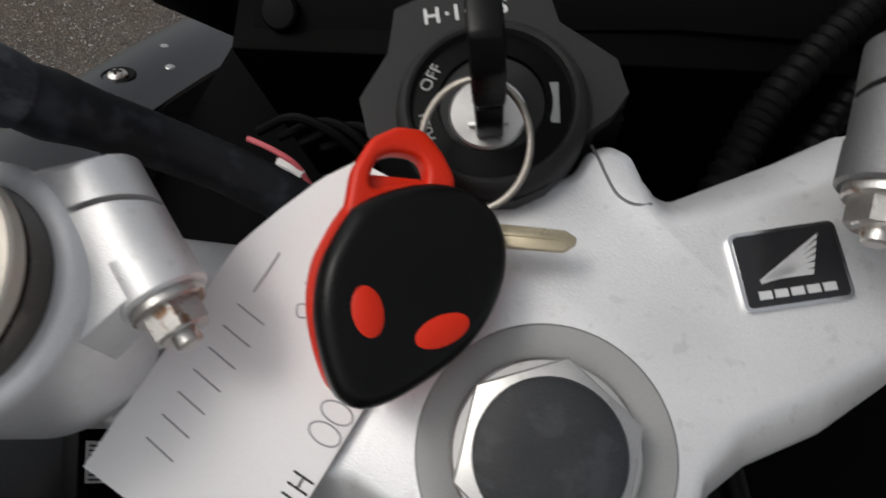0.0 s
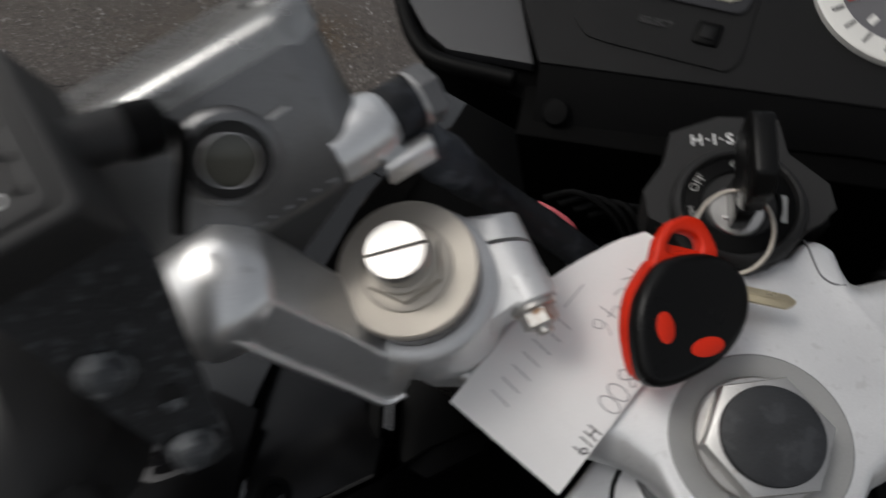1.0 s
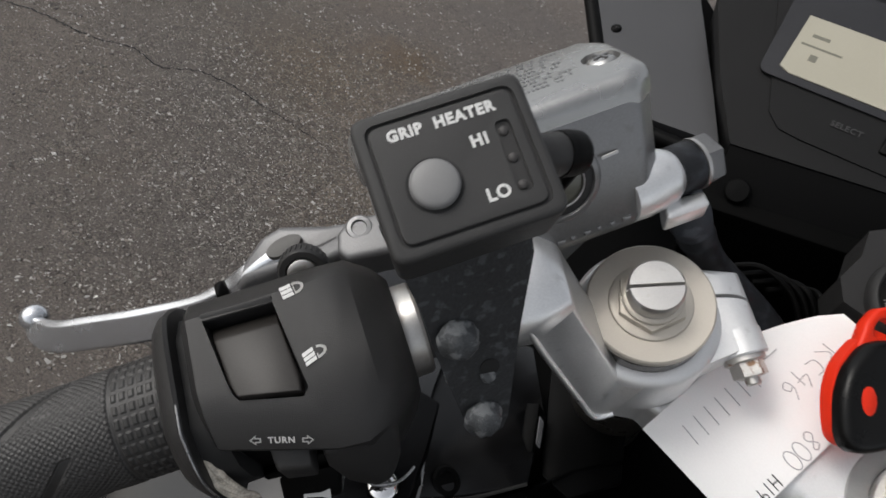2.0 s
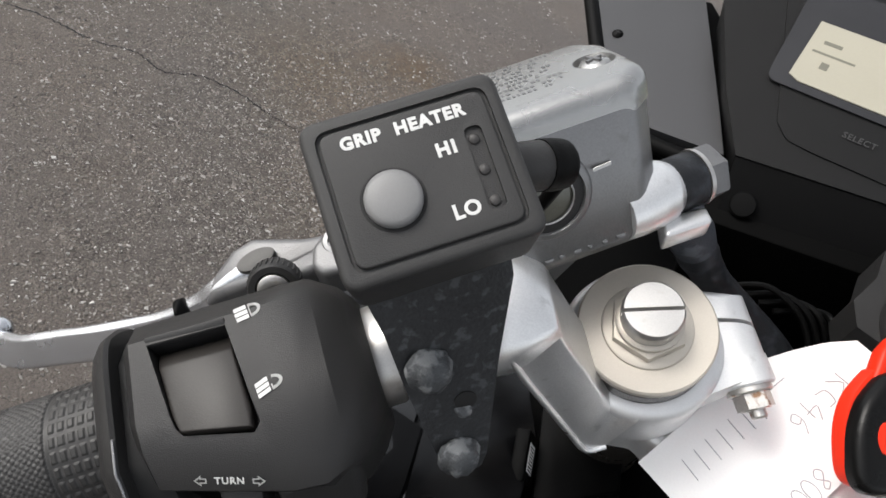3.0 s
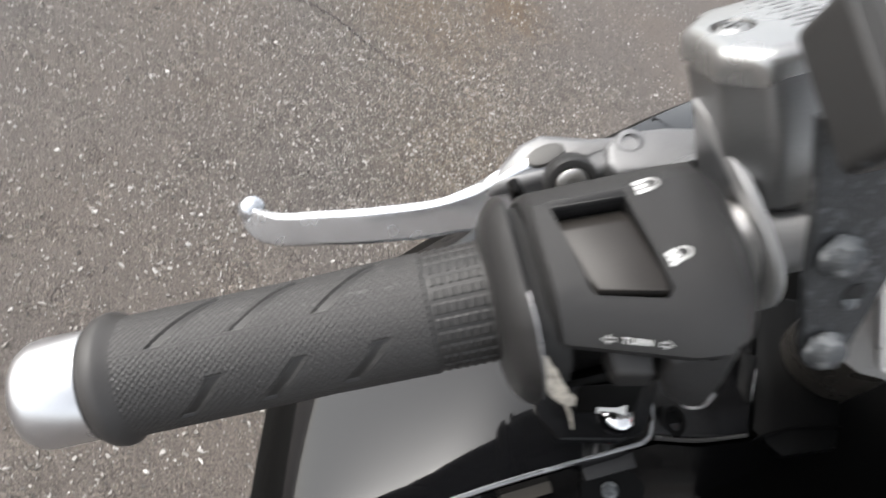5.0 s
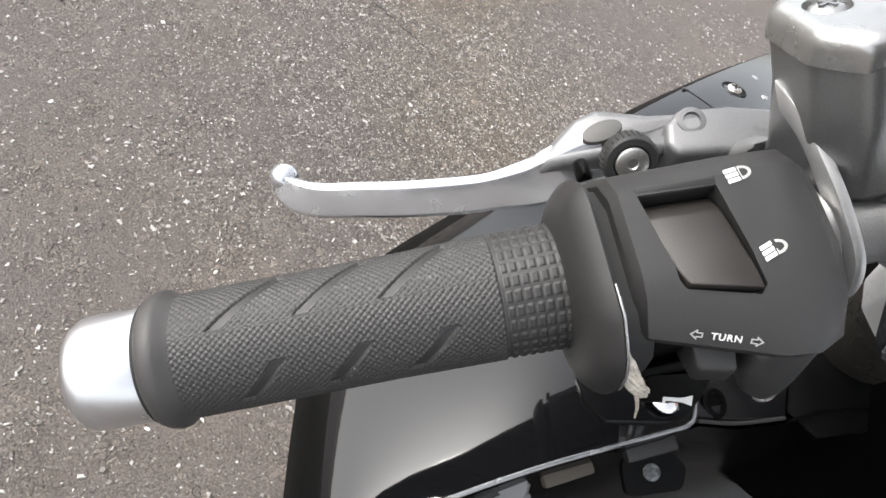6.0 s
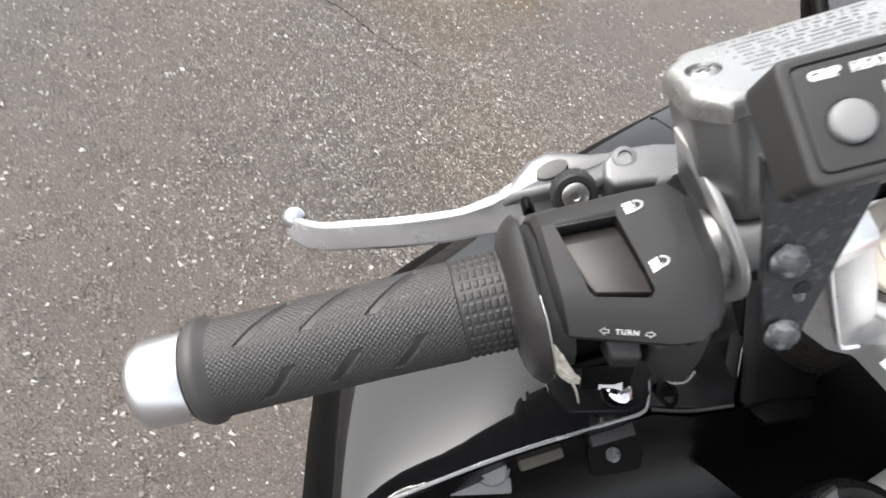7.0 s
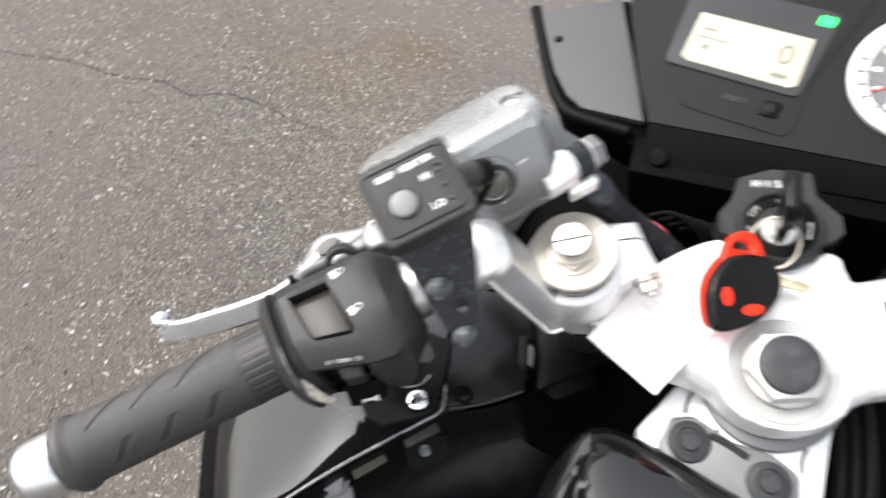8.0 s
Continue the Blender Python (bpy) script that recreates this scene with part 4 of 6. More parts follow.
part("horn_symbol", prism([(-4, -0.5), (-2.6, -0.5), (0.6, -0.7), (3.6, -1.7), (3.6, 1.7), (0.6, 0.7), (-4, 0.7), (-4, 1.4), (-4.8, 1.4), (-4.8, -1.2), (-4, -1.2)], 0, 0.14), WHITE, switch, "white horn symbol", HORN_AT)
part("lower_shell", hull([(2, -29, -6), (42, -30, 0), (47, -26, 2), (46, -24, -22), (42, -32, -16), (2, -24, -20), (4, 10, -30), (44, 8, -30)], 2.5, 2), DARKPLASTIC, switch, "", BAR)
rng = random.Random(4)
for k in range(7):
    a, j = 2 * math.pi * k / 7, [rng.uniform(-1.0, 1.0) for _ in range(8)]
    strand = []
    for n in range(6):
        f = n / 5
        core = Vector((-7, -23.5, 23)).lerp(Vector((2.5, -35, 3)), f) + Vector((0, -2.5 * math.sin(math.pi * f), 0))
        spread = 2.4 - 1.5 * f
        strand.append(core + Vector((spread * math.cos(a + 3.2 * f) + 0.5 * j[n], 0.6 * spread * math.sin(a + 3.2 * f), spread * math.sin(a + 3.2 * f) + 0.5 * j[n - 1])))
    part("frayed_wire", tube(strand, [0.9, 1.1, 1.0, 0.9, 0.8, 0.4], 8, 4), WIRE, switch, "frayed beige wiring", BAR)
part("loose_strand", tube([(-2, -31, 8), (1, -33.5, 0), (3, -36.5, -10), (4.2, -38.5, -21)], [0.8, 0.7, 0.5, 0.3], 6, 5), WIRE, switch, "loose beige strand", BAR)

# clutch lever, perch and master cylinder
path = [(-107, 99, -86), (-102, 91, -83), (-90, 82.4, -78), (-69, 74.8, -71), (-54, 69.4, -66), (-37, 64.5, -61), (-23, 60.5, -56), (-11, 58.1, -51), (0, 56.7, -46), (8, 57.0, -41), (16, 57.5, -37.5), (24, 58, -35.5)]
line = spline(path, 4)
blade = rounded([(-6.6, -2.2), (-6.6, 3.6), (-3.0, 4.8), (0.5, 2.6), (7.4, -1.6), (7.6, -5.4), (1.0, -6.0)], 1.6, 3)
rings = []
for i, q in enumerate(line):
    d = (line[min(i + 1, len(line) - 1)] - line[max(i - 1, 0)]).normalized()
    up = (Vector((0.1, -0.25, 1)) - Vector((0.1, -0.25, 1)).dot(d) * d).normalized()
    side = d.cross(up)
    f = i / (len(line) - 1)
    wide = (0.62 + 0.38 * min(f / 0.12, 1)) * (1.0 if f < 0.6 else 1.0 + 0.34 * math.sin(min((f - 0.6) / 0.2, 1) * math.pi * 0.5))
    tall = 0.8 + 0.2 * min(f / 0.2, 1)
    rings.append([q + wide * a * side + tall * b * up for a, b in blade])
lever = part("clutch_lever", loft(rings), POLISHED, MC, "polished aluminium clutch lever with a ball end", BAR)
ball = bmesh.new()
bmesh.ops.create_uvsphere(ball, u_segments=28, v_segments=18, radius=6.4)
for v in ball.verts:
    v.co = Vector((v.co.x * 1.05, v.co.y, v.co.z * 0.9)) + Vector((-105.0, 100.5, -85.0))
part("ball_end", ball, POLISHED, lever, "", BAR)
root = rounded([(-7, 57.5), (-6.5, 60.8), (-1, 62), (7, 65.8), (15, 70.2), (24, 71.8), (31, 69.6), (42, 66), (58, 63.5), (58, 52), (36, 49), (18, 52.5), (5, 55.5)], 4, 4)
root_bm = pillow(root, -39, -28, 3.4, 4)
for v in root_bm.verts:
    v.co.z -= 0.02 * max(0.0, 24 - v.co.x) ** 2 - 0.1 * max(0.0, v.co.y - 66)
part("lever_root", root_bm, CASTDIM, lever, "broad rounded root of the lever", BAR)
part("boss_insert", pillow([(7.6 * math.cos(radians(a)), 3.9 * math.sin(radians(a))) for a in range(0, 360, 12)], -2, 0.35, 0.3, 2), INSERT, lever, "dull oval insert", at(BAR, 23.5, 62.0, -28.1, 10, 0, -5))
ADJUST = at(BAR, 28.5, 45.0, -23.5, -8, 48)
part("adjuster_wheel", lathe([(0, -8), (8.6, -8), (9.6, -7), (9.6, -0.4), (8.8, 0.8), (6.6, 1.0), (6.0, -0.4), (0, -0.4)], 40), PLASTIC, lever, "black knurled cable adjuster wheel", ADJUST)
part("adjuster_screw", lathe([(0, -1), (5.8, -1), (5.8, 1.2), (5.0, 1.8), (2.0, 1.8), (1.6, 1.2), (0, 1.2)], 28), STEEL, lever, "bright cable screw", ADJUST)
for k in range(30):
    part("knurl", block(9.2, 10.0, -0.35, 0.35, -6.6, -0.8, 0.15, 1), PLASTIC, lever, "", ADJUST @ Matrix.Rotation(radians(12 * k), 4, "Z"))
perch = part("lever_perch", pillow([(43, 50), (45, 58), (51, 63), (69, 61), (86, 56), (90, 46), (86, 38), (62, 43), (46, 45)], -40, -24.0, 2.6, 4, 0, 4.0), CASTDIM, MC, "grey cast lever perch", BAR)
part("perch_clamp", hull([(66, 46, -24), (74, 47, -23), (74, 40, -14), (64, 38, -12), (62, 46, -34), (76, 46, -34), (76, 36, -26), (64, 36, -26)], 1.6, 2), CASTDIM, perch, "grey clamp lug", BAR)
part("pivot_bolt", lathe([(0, -4), (5.4, -4), (5.4, 0.6), (4.8, 1.3), (3.2, 1.4), (2.8, 0.4), (0, 0.4)], 32), CASTDARK, perch, "grey lever pivot bolt", at(BAR, 54.0, 57.2, -24.6, 0, 10))
strip = spline([(61.5, 42, 19), (62.8, 30, 21), (64.2, 15, 20), (65.6, 1, 17), (67.4, -13, 10), (68, -19, -2), (67, -17, -14)], 5)
rings = []
for q in strip:
    inward = Vector((0, -q.y, -q.z)).normalized()
    rings.append([q + Vector((dx, 0, 0)) + inward * dy for dx, dy in rounded([(-1.6, 0), (1.6, 0), (1.6, 9), (-1.6, 9)], 0.7, 2)])
part("clamp_plate", loft(rings), CAST, perch, "thin bright clamp plate across the handlebar", BAR)
cylinder = part("master_cylinder", hull([(70, 40, 8), (76, 34, 20), (92, 33, 21), (98, 22, 22), (97, 2, 16), (84, -2, 14), (74, 10, 17), (70, 40, -22), (98, 38, -22), (98, 2, -20), (76, 0, -18), (150, 40, -10), (150, 24, -10), (150, 38, 16), (148, 24, 18)], 3.0, 3), CASTDIM, MC, "grey cast clutch master cylinder", BAR)

# fluid reservoir on the master cylinder
lid_outline = rounded([(-48.5, -11), (-40, -22.5), (36, -22.5), (44.5, -15), (45, 12), (39, 22.5), (-38, 22.5), (-48.5, 12)], 8, 5)
reservoir = part("fluid_reservoir", loft([[Vector((x * g, y * h + d, z)) for x, y in lid_outline] for z, g, h, d in ((-49, 0.84, 0.80, -3), (-47.5, 0.91, 0.93, -3.2), (-44, 0.945, 1.0, -3.4), (-22, 0.955, 1.0, -2.6), (-7, 0.985, 0.985, -0.2))]), CASTDARK, MC, "grey cast clutch fluid reservoir", RES)
part("reservoir_lid", pillow(lid_outline, -9.5, 0, 4.8, 5), LIDGREY, reservoir, "silver reservoir lid with embossed text rows", RES)
lid = bpy.data.objects["reservoir_lid"]
for x, y in ((-37.5, 1.5), (35.0, -1.5)):
    cut(lid, lathe([(0, -2.2), (5.9, -2.2), (6.3, 2), (0, 2)], 36, (x, y)))
    screw("lid_screw", 5.0, reservoir, at(RES, x, y, -2.3, 20), LIDGREY, slot=CASTDARK)
rng = random.Random(5)
row_bm = bmesh.new()
for k in range(9):
    x, y = -26.0 + 3.0 * (k % 2), 16 - k * 3.1
    while x < 27 - (k % 3) * 4:
        w = rng.uniform(0.6, 1.2)
        block(x, min(x + w, 28), y - 0.7, y + 0.7, -0.3, 0.15, bm=row_bm)
        x += w + (0.7 if rng.random() < 0.75 else 2.6)
tagged(part("embossed_print", row_bm, CASTDARK, reservoir, "fine embossed warning text", RES), kind="stuff")
part("level_mark", block(-2.8, 2.8, -0.45, 0.45, 0, 0.4), WHITE, reservoir, "white level mark", at(RES, 23.3, -25.6, -20.2, 8, 90))
rng = random.Random(8)
for k in range(7):
    x = -2 + k * 4.4
    w = rng.uniform(1.2, 2.8)
    part("cast_mark", block(x, x + w, -26.4, -25.3, -44.2, -42.8, 0.3), CASTDARK, reservoir, "worn raised casting mark", RES)
stub = part("outlet_stub", tube([(136, 12.4, 19.6), (141, 13.4, 19.0), (147, 14.8, 18.4), (152, 15.8, 17.9), (155.5, 16.4, 17.5)], [9.0, 9.8, 10.2, 9.9, 8.2], 28, 5), CASTSILVER, reservoir, "silver outlet stub", BAR)
AXLE = at(BAR, 156.3, 16.5, 17.4, 6, 0, 5)
banjo = part("banjo_fitting", lathe([(0, -2), (8.3, -2), (8.5, -1), (8.5, 7.9), (8.1, 8.5), (0, 8.5)], 36, axis="x"), HOSE, MC, "black banjo hose fitting", AXLE)
part("sealing_washer", lathe([(0, 8.3), (8.9, 8.3), (8.9, 9.6), (0, 9.6)], 36, axis="x"), STEEL, banjo, "bright sealing washer", AXLE)
part("banjo_bolt", lathe([(0, 9.5), (9.0, 9.5), (9.0, 14.6), (8.1, 15.8), (0, 15.8)], 6, axis="x"), CASTDIM, banjo, "grey hexagon bolt head", at(AXLE, 0, 0, 0, 0, 18))
part("banjo_neck", hull([(147.5, 1.5, 16.5), (163.5, 2.0, 16.0), (164.5, 8.0, 15.0), (150, 8.5, 15.5), (147.5, 1.0, 8), (163.5, 1.5, 8), (164.5, 8.0, 8), (150, 8.5, 8)], 1.4, 3), CASTSILVER, banjo, "small silver pipe block", BAR)
# round sight glass in a raised boss on the reservoir's wall
EYE_AT = at(RES, 7.0, -25.2, -24.3, 0, 90)
boss = part("sight_glass_boss", lathe([(7.2, -1.5), (13.4, -1.5), (13.0, 0.2), (12.0, 1.2), (10.6, 1.4), (10.2, 0.4), (7.2, 0.3)], 44), CASTDARK, reservoir, "raised round cast boss", EYE_AT)
part("seal", lathe([(7.4, -1), (10.3, -1), (10.3, 0.6), (7.4, 1.0)], 44), PLASTIC, boss, "black rubber seal", EYE_AT)
part("bezel", lathe([(7.0, -1), (7.5, -1), (7.5, 1.2), (7.25, 1.4), (7.0, 1.2)], 44), CAST, boss, "thin bright bezel", EYE_AT)
part("sight_glass", lathe([(0, -0.8), (7.1, -0.8), (7.1, 0.3), (3.5, 0.7), (0, 0.8)], 44), EYEGLASS, boss, "murky grey-green sight glass", EYE_AT)
hose = part("fluid_hose", tube([(-108, 78, 54), (-103, 79, 46), (-99, 80, 38), (-96, 80.5, 31), (-93, 81, 23), (-90, 81.5, 15), (-86, 82, 6), (-79, 82, -8), (-66, 77, -20), (-52, 69, -30), (-38, 60, -44)], [6.4, 7.6, 6.6, 7.6, 6.6, 7.5, 6.6, 6.5, 6.5, 6.5, 6.5], 20, 10, 0.15), HOSE, MC, "thick black hose running into the headstock")

part("hose_sleeve", tube([(-108.5, 78, 55), (-103, 79, 46), (-99, 80, 38), (-96, 80.5, 31), (-92.5, 81, 22)], [7.6, 8.5, 7.6, 8.4, 7.4], 22, 8, 0.1), HOSEDUST, hose, "dusty blue-grey hose sleeve")

# grip heater switch on its bracket
heater = pillow([(-19.3, -16.6), (19.3, -16.6), (19.3, 16.6), (-19.3, 16.6)], -19, 0, 1.4, 3, 1.0, 3.4)
unit = part("grip_heater_switch", heater, BOXGREY, MC, "square black grip heater switch with white lettering", BOX)
cut(unit, prism(rounded([(-16.7, -14.0), (16.7, -14.0), (16.7, 14.0), (-16.7, 14.0)], 3.0), -0.9, 2))
face_ob = part("switch_face", pillow([(-16.0, -13.3), (16.0, -13.3), (16.0, 13.3), (-16.0, 13.3)], -1.5, 0.1, 0.5, 3, 0, 2.6), BOXGREY, unit, "", BOX)
cut(face_ob, prism(rounded([(9.9, -10.0), (13.4, -10.0), (13.6, 6.6), (10.2, 6.6)], 1.4), -0.8, 2))
part("lamp_slot", prism(rounded([(10.0, -9.9), (13.3, -9.9), (13.5, 6.5), (10.3, 6.5)], 1.3), -1.0, -0.62), PLASTIC, unit, "dark recess behind the lamps", BOX)
part("push_button", lathe([(0, 0), (5.4, 0), (5.4, 1.2), (5.1, 1.8), (4.4, 2.2), (2.2, 2.5), (0, 2.6)], 44), KNOB, unit, "round grey rubber push button", at(BOX, -6.0, -2.6, 0))
part("button_well", lathe([(5.4, 0), (6.1, 0), (6.1, 0.2), (5.4, 0.2)], 44), GROOVE, unit, "", at(BOX, -6.0, -2.6, 0))
for k in range(3):
    part("indicator_lamp", lathe([(0, -0.8), (1.15, -0.8), (1.0, -0.2), (0.6, 0.1), (0, 0.2)], 18), RUBBER, unit, "small unlit lamp", at(BOX, 11.7 - 0.1 * k, 4.2 - k * 6.2, 0))
lettering("switch_print", "GRIP", 2.45, at(BOX, -8.4, 10.2, 0.12), WHITE, unit, "white lettering", 1.12, 0.16)
lettering("switch_print", "HEATER", 2.45, at(BOX, 4.9, 10.2, 0.12), WHITE, unit, "white lettering", 1.14, 0.16)
lettering("switch_print", "HI", 2.6, at(BOX, 6.1, 3.7, 0.12), WHITE, unit, "white lettering", 1.2, 0.16)
lettering("switch_print", "LO", 2.8, at(BOX, 6.0, -8.5, 0.12), WHITE, unit, "white lettering", 1.1, 0.14)
bracket_line = [(57.5, 68), (94, 70), (93.5, 51), (86.4, 30.5), (78.3, 3.0), (76.0, -0.6), (71, -1.8), (66.8, 2.0), (65.4, 7.0), (62.4, 30.5), (61.4, 46)]
bracket_pts = [(x, -20.2 + 0.55 * (z - 33.7), z) for x, z in bracket_line]
bracket = part("switch_bracket", bevelled(loft([[Vector(q) + Vector((0, d, -0.55 * d)) for q in bracket_pts] for d in (2.6, 0.0)]), 0.8, 2, 30), PLATE, unit, "dusty black steel bracket", BAR)
part("bracket_shelf", hull([(58, 1, 68), (93, 2, 70), (58, -16, 70.5), (93, -15, 72), (58, 1, 74), (93, 2, 75), (58, -15, 74), (93, -14, 75)], 1.2, 2), PLATE, unit, "folded upper edge of the bracket", BAR)
rng = random.Random(12)
for x, z, r, sides in ((68.9, 34.5, 6.0, 24), (70.6, 6.6, 5.9, 6)):
    bm = lathe([(0, 0), (r, 0), (r, 1.5), (r * 0.8, 2.0), (r * 0.74, 4.4), (r * 0.5, 5.4), (0, 5.6)], sides * (1 if sides > 6 else 3))
    for v in bm.verts:
        v.co += Vector((rng.uniform(-0.35, 0.35), rng.uniform(-0.35, 0.35), rng.uniform(-0.3, 0.3)))
    part("bracket_bolt", bm, DUSTY, unit, "dirty bolt head", at(BAR, x, -20.4 + 0.55 * (z - 33.7), z, 12, 61), 85.0)
part("bracket_hole", lathe([(0, 0), (2.9, 0), (2.9, 0.5), (0, 0.5)], 24), GROOVE, unit, "", at(BAR, 76.0, -20.0 + 0.55 * (22.0 - 33.7), 22.0, 0, 61))
part("dirt_lump", hull([(72, -27.2, 21.5), (75, -28.4, 20.5), (77.5, -28.0, 21.2), (73, -29.6, 18.4), (77, -29.8, 18.6), (74.5, -30.6, 19.4)], 0.5), DUSTY, unit, "caked dirt on the bracket", BAR)
part("cable_boot", tube([(93, 0.5, 77.0), (98, 1.0, 75.0), (103, 1.6, 72.6), (108, 2.2, 70.0)], [4.9, 5.3, 5.4, 5.0], 20, 5, 0.0), PLASTIC, unit, "black cable boot", BAR)
part("boot_end", tube([(102.5, 1.5, 72.9), (105, 1.8, 71.6), (108.2, 2.2, 69.9), (109.4, 2.4, 69.2)], [5.6, 5.7, 5.4, 3.6], 20, 4), DARKPLASTIC, unit, "soft black end of the boot", BAR)
part("switch_cable", tube([(107, 2.0, 70.5), (110, 2.6, 68), (110.5, 3.5, 63), (108, 4.0, 56), (104, 4.0, 49), (100, 4, 42), (96, 4, 34)], 1.7, 12, 6), DARKPLASTIC, unit, "thin black cable", BAR)

# ---- the motorcycle: fairing side ----
outline = [(-176, 212), (-150, 165), (-128, 133), (11, 151.5), (80, 158), (150, 165), (150, 300), (-200, 300)]
DP = at(BIKE, 0, 135, -47, 0, 8.5) @ Matrix.Translation((0, -0.135, 0))
dash = part("dashboard", prism(outline, -24, 0, 3.0, 3), DASH, MC, "dark grey instrument panel", DP)
bezel = prism(rounded([(-154, 240), (-120, 158), (-112, 151), (-100, 150), (-47, 150), (-44, 158), (-46, 190), (-36, 230), (-30, 262), (-154, 262)], 6, 4), 0, 0.9, 0.6)
part("bezel_panel", bezel, DASH, dash, "raised panel round the display", DP)
part("display_window", prism(rounded([(-136, 177), (-49, 177), (-44, 240), (-140, 240)], 6, 4), 1.0, 2.2, 0.3), BADGEBLACK, dash, "", DP)
part("display", prism([(-127.5, 184), (-122, 181.5), (-57, 181.5), (-52.5, 184.5), (-54, 218), (-127.5, 218)], 1.8, 2.8, 0.3), LCDFACE, dash, "pale lit display with grey figures", DP)
lettering("display_figure", "0", 15.0, at(DP, -66, 202, 2.86, 0, 0, 0), LCDINK, dash, "grey figure on the display", 1, 0.0)
part("display_bars", block(-124, -103, 200, 201.2, 2.8, 2.9), LCDINK, dash, "", DP)
for x0, x1, y0, y1 in ((-121, -112, 206, 208), (-117, -113, 192, 196), (-70, -60, 186, 189)):
    part("display_mark", block(x0, x1, y0, y1, 2.8, 2.9), LCDINK, dash, "", DP)
part("green_lamp", prism(rounded([(-57, 229), (-47.5, 229), (-46.5, 236), (-56, 236)], 1.5, 3), 1.8, 2.8, 0.8), GREEN, dash, "glowing green neutral lamp", DP)
part("select_button", block(-66.5, -55.5, 159.5, 170.5, 0, 2.6, 1.2), DARKPLASTIC, dash, "square black rubber button", DP)
part("button_top", block(-64, -58, 162, 168, 2.4, 3.2, 0.6), DASH, dash, "", DP)
lettering("button_print", "SELECT", 3.2, at(DP, -84, 164.8, 1.7), FAINT, dash, "faint grey lettering", 1.1, 0.05)
part("dial_ring", lathe([(32, 0), (42.5, 0), (42.5, 3.5), (41, 4.2), (33, 2.8), (32, 1.2)], 80, (13, 212)), DIALFACE, dash, "white ring of the rev counter", DP)
part("dial_face", lathe([(0, 0.5), (33, 0.5), (33, 1.6), (0, 1.6)], 64, (13, 212)), DIALINNER, dash, "grey rev counter dial", DP)
for k in range(14):
    a = radians(150 + k * 14)
    part("dial_mark", block(34, 39, -0.5, 0.5, 3.2, 4.1), INKDARK, dash, "", DP @ Matrix.Translation((0.013, 0.212, 0)) @ Matrix.Rotation(a, 4, "Z"))
for k in range(7):
    a = radians(157 + k * 28)
    part("dial_figure", block(25.5, 29.5, -1.5, 1.5, 1.5, 1.8), DIALFACE, dash, "", DP @ Matrix.Translation((0.013, 0.212, 0)) @ Matrix.Rotation(a, 4, "Z"))
part("dial_needle", prism([(-0.8, 0), (0.8, 0), (0.4, 31), (-0.4, 31)], 2.0, 2.8), RED, dash, "red needle", DP @ Matrix.Translation((0.013, 0.212, 0)) @ Matrix.Rotation(radians(125), 4, "Z"))
part("dash_stud", lathe([(0, -1), (6.4, -1), (6.4, 1.6), (5.6, 2.6), (0, 3.0)], 28), DARKPLASTIC, dash, "round black rubber stud", at(DP, -113, 114, -6.5, 0, 20))
# lip takes the darkened copy, so its shade is partly colour
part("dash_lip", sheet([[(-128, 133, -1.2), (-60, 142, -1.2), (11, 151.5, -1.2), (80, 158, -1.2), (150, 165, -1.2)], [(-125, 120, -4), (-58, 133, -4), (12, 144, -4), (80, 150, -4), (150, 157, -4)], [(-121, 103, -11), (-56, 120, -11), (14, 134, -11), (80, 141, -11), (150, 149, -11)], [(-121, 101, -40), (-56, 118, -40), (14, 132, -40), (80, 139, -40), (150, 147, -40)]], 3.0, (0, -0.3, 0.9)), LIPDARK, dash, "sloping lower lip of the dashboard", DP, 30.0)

inner = part("inner_fairing_panel", prism([(-247, 201), (-209, 154), (-193, 140), (-178, 133.5), (-134, 138), (-150, 165), (-192, 232)], -6, 0, 0.8), INNER, MC, "smooth grey inner fairing panel", at(BIKE, 0, 0, -58))
screw("panel_screw", 3.2, inner, at(BIKE, -221, 183, -58.2), DARKPLASTIC)
rim = [(-252, 205, -60), (-213, 152, -60), (-196, 134, -60), (-180, 127, -60), (-140, 128, -60)]
part("panel_rim", tube(rim, 4.5, 12, 6), DARKPLASTIC, inner, "black rubber edge", BIKE)
# backing coloured near black for the shade behind the panel
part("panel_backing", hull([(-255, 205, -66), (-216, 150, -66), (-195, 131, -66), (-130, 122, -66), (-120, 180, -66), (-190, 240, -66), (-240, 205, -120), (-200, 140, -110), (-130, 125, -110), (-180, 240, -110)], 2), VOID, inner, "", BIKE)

# side cowl: gloss black, bowed, with a rolled outer edge
left_edge = spline([(-294, -128, -4), (-316, -85, -27), (-330, -50, -45), (-327, -18, -56), (-303, 35, -72), (-256, 130, -118), (-222, 198, -159), (-176, 290, -230), (-150, 345, -285)], 5)
right_edge = spline([(-270, -108, 0), (-232, -74, -12), (-183, -38, -28), (-186, -10, -42), (-190, 40, -72), (-184, 100, -112), (-172, 170, -150), (-130, 260, -230), (-110, 320, -285)], 5)


def cowl_z(x, y):
    """The cowl's face: nearly flat beneath the grip, rolling down at its inner side, gently twisted further forward."""
    f = max(0.0, min(1.0, (y + 20) / 70))
    f = f * f * (3 - 2 * f)
    near = -34.3 + 0.25 * (x + 327.5) - 0.292 * (y + 70) - 0.0042 * max(0.0, x + 255) ** 2
    x, y = x + 230, y - 50
    far = -76.5 - 0.0129 * x - 0.5343 * y - 0.000667 * x * x - 0.001403 * x * y - 0.000077 * y * y
    return near * (1 - f) + far * f


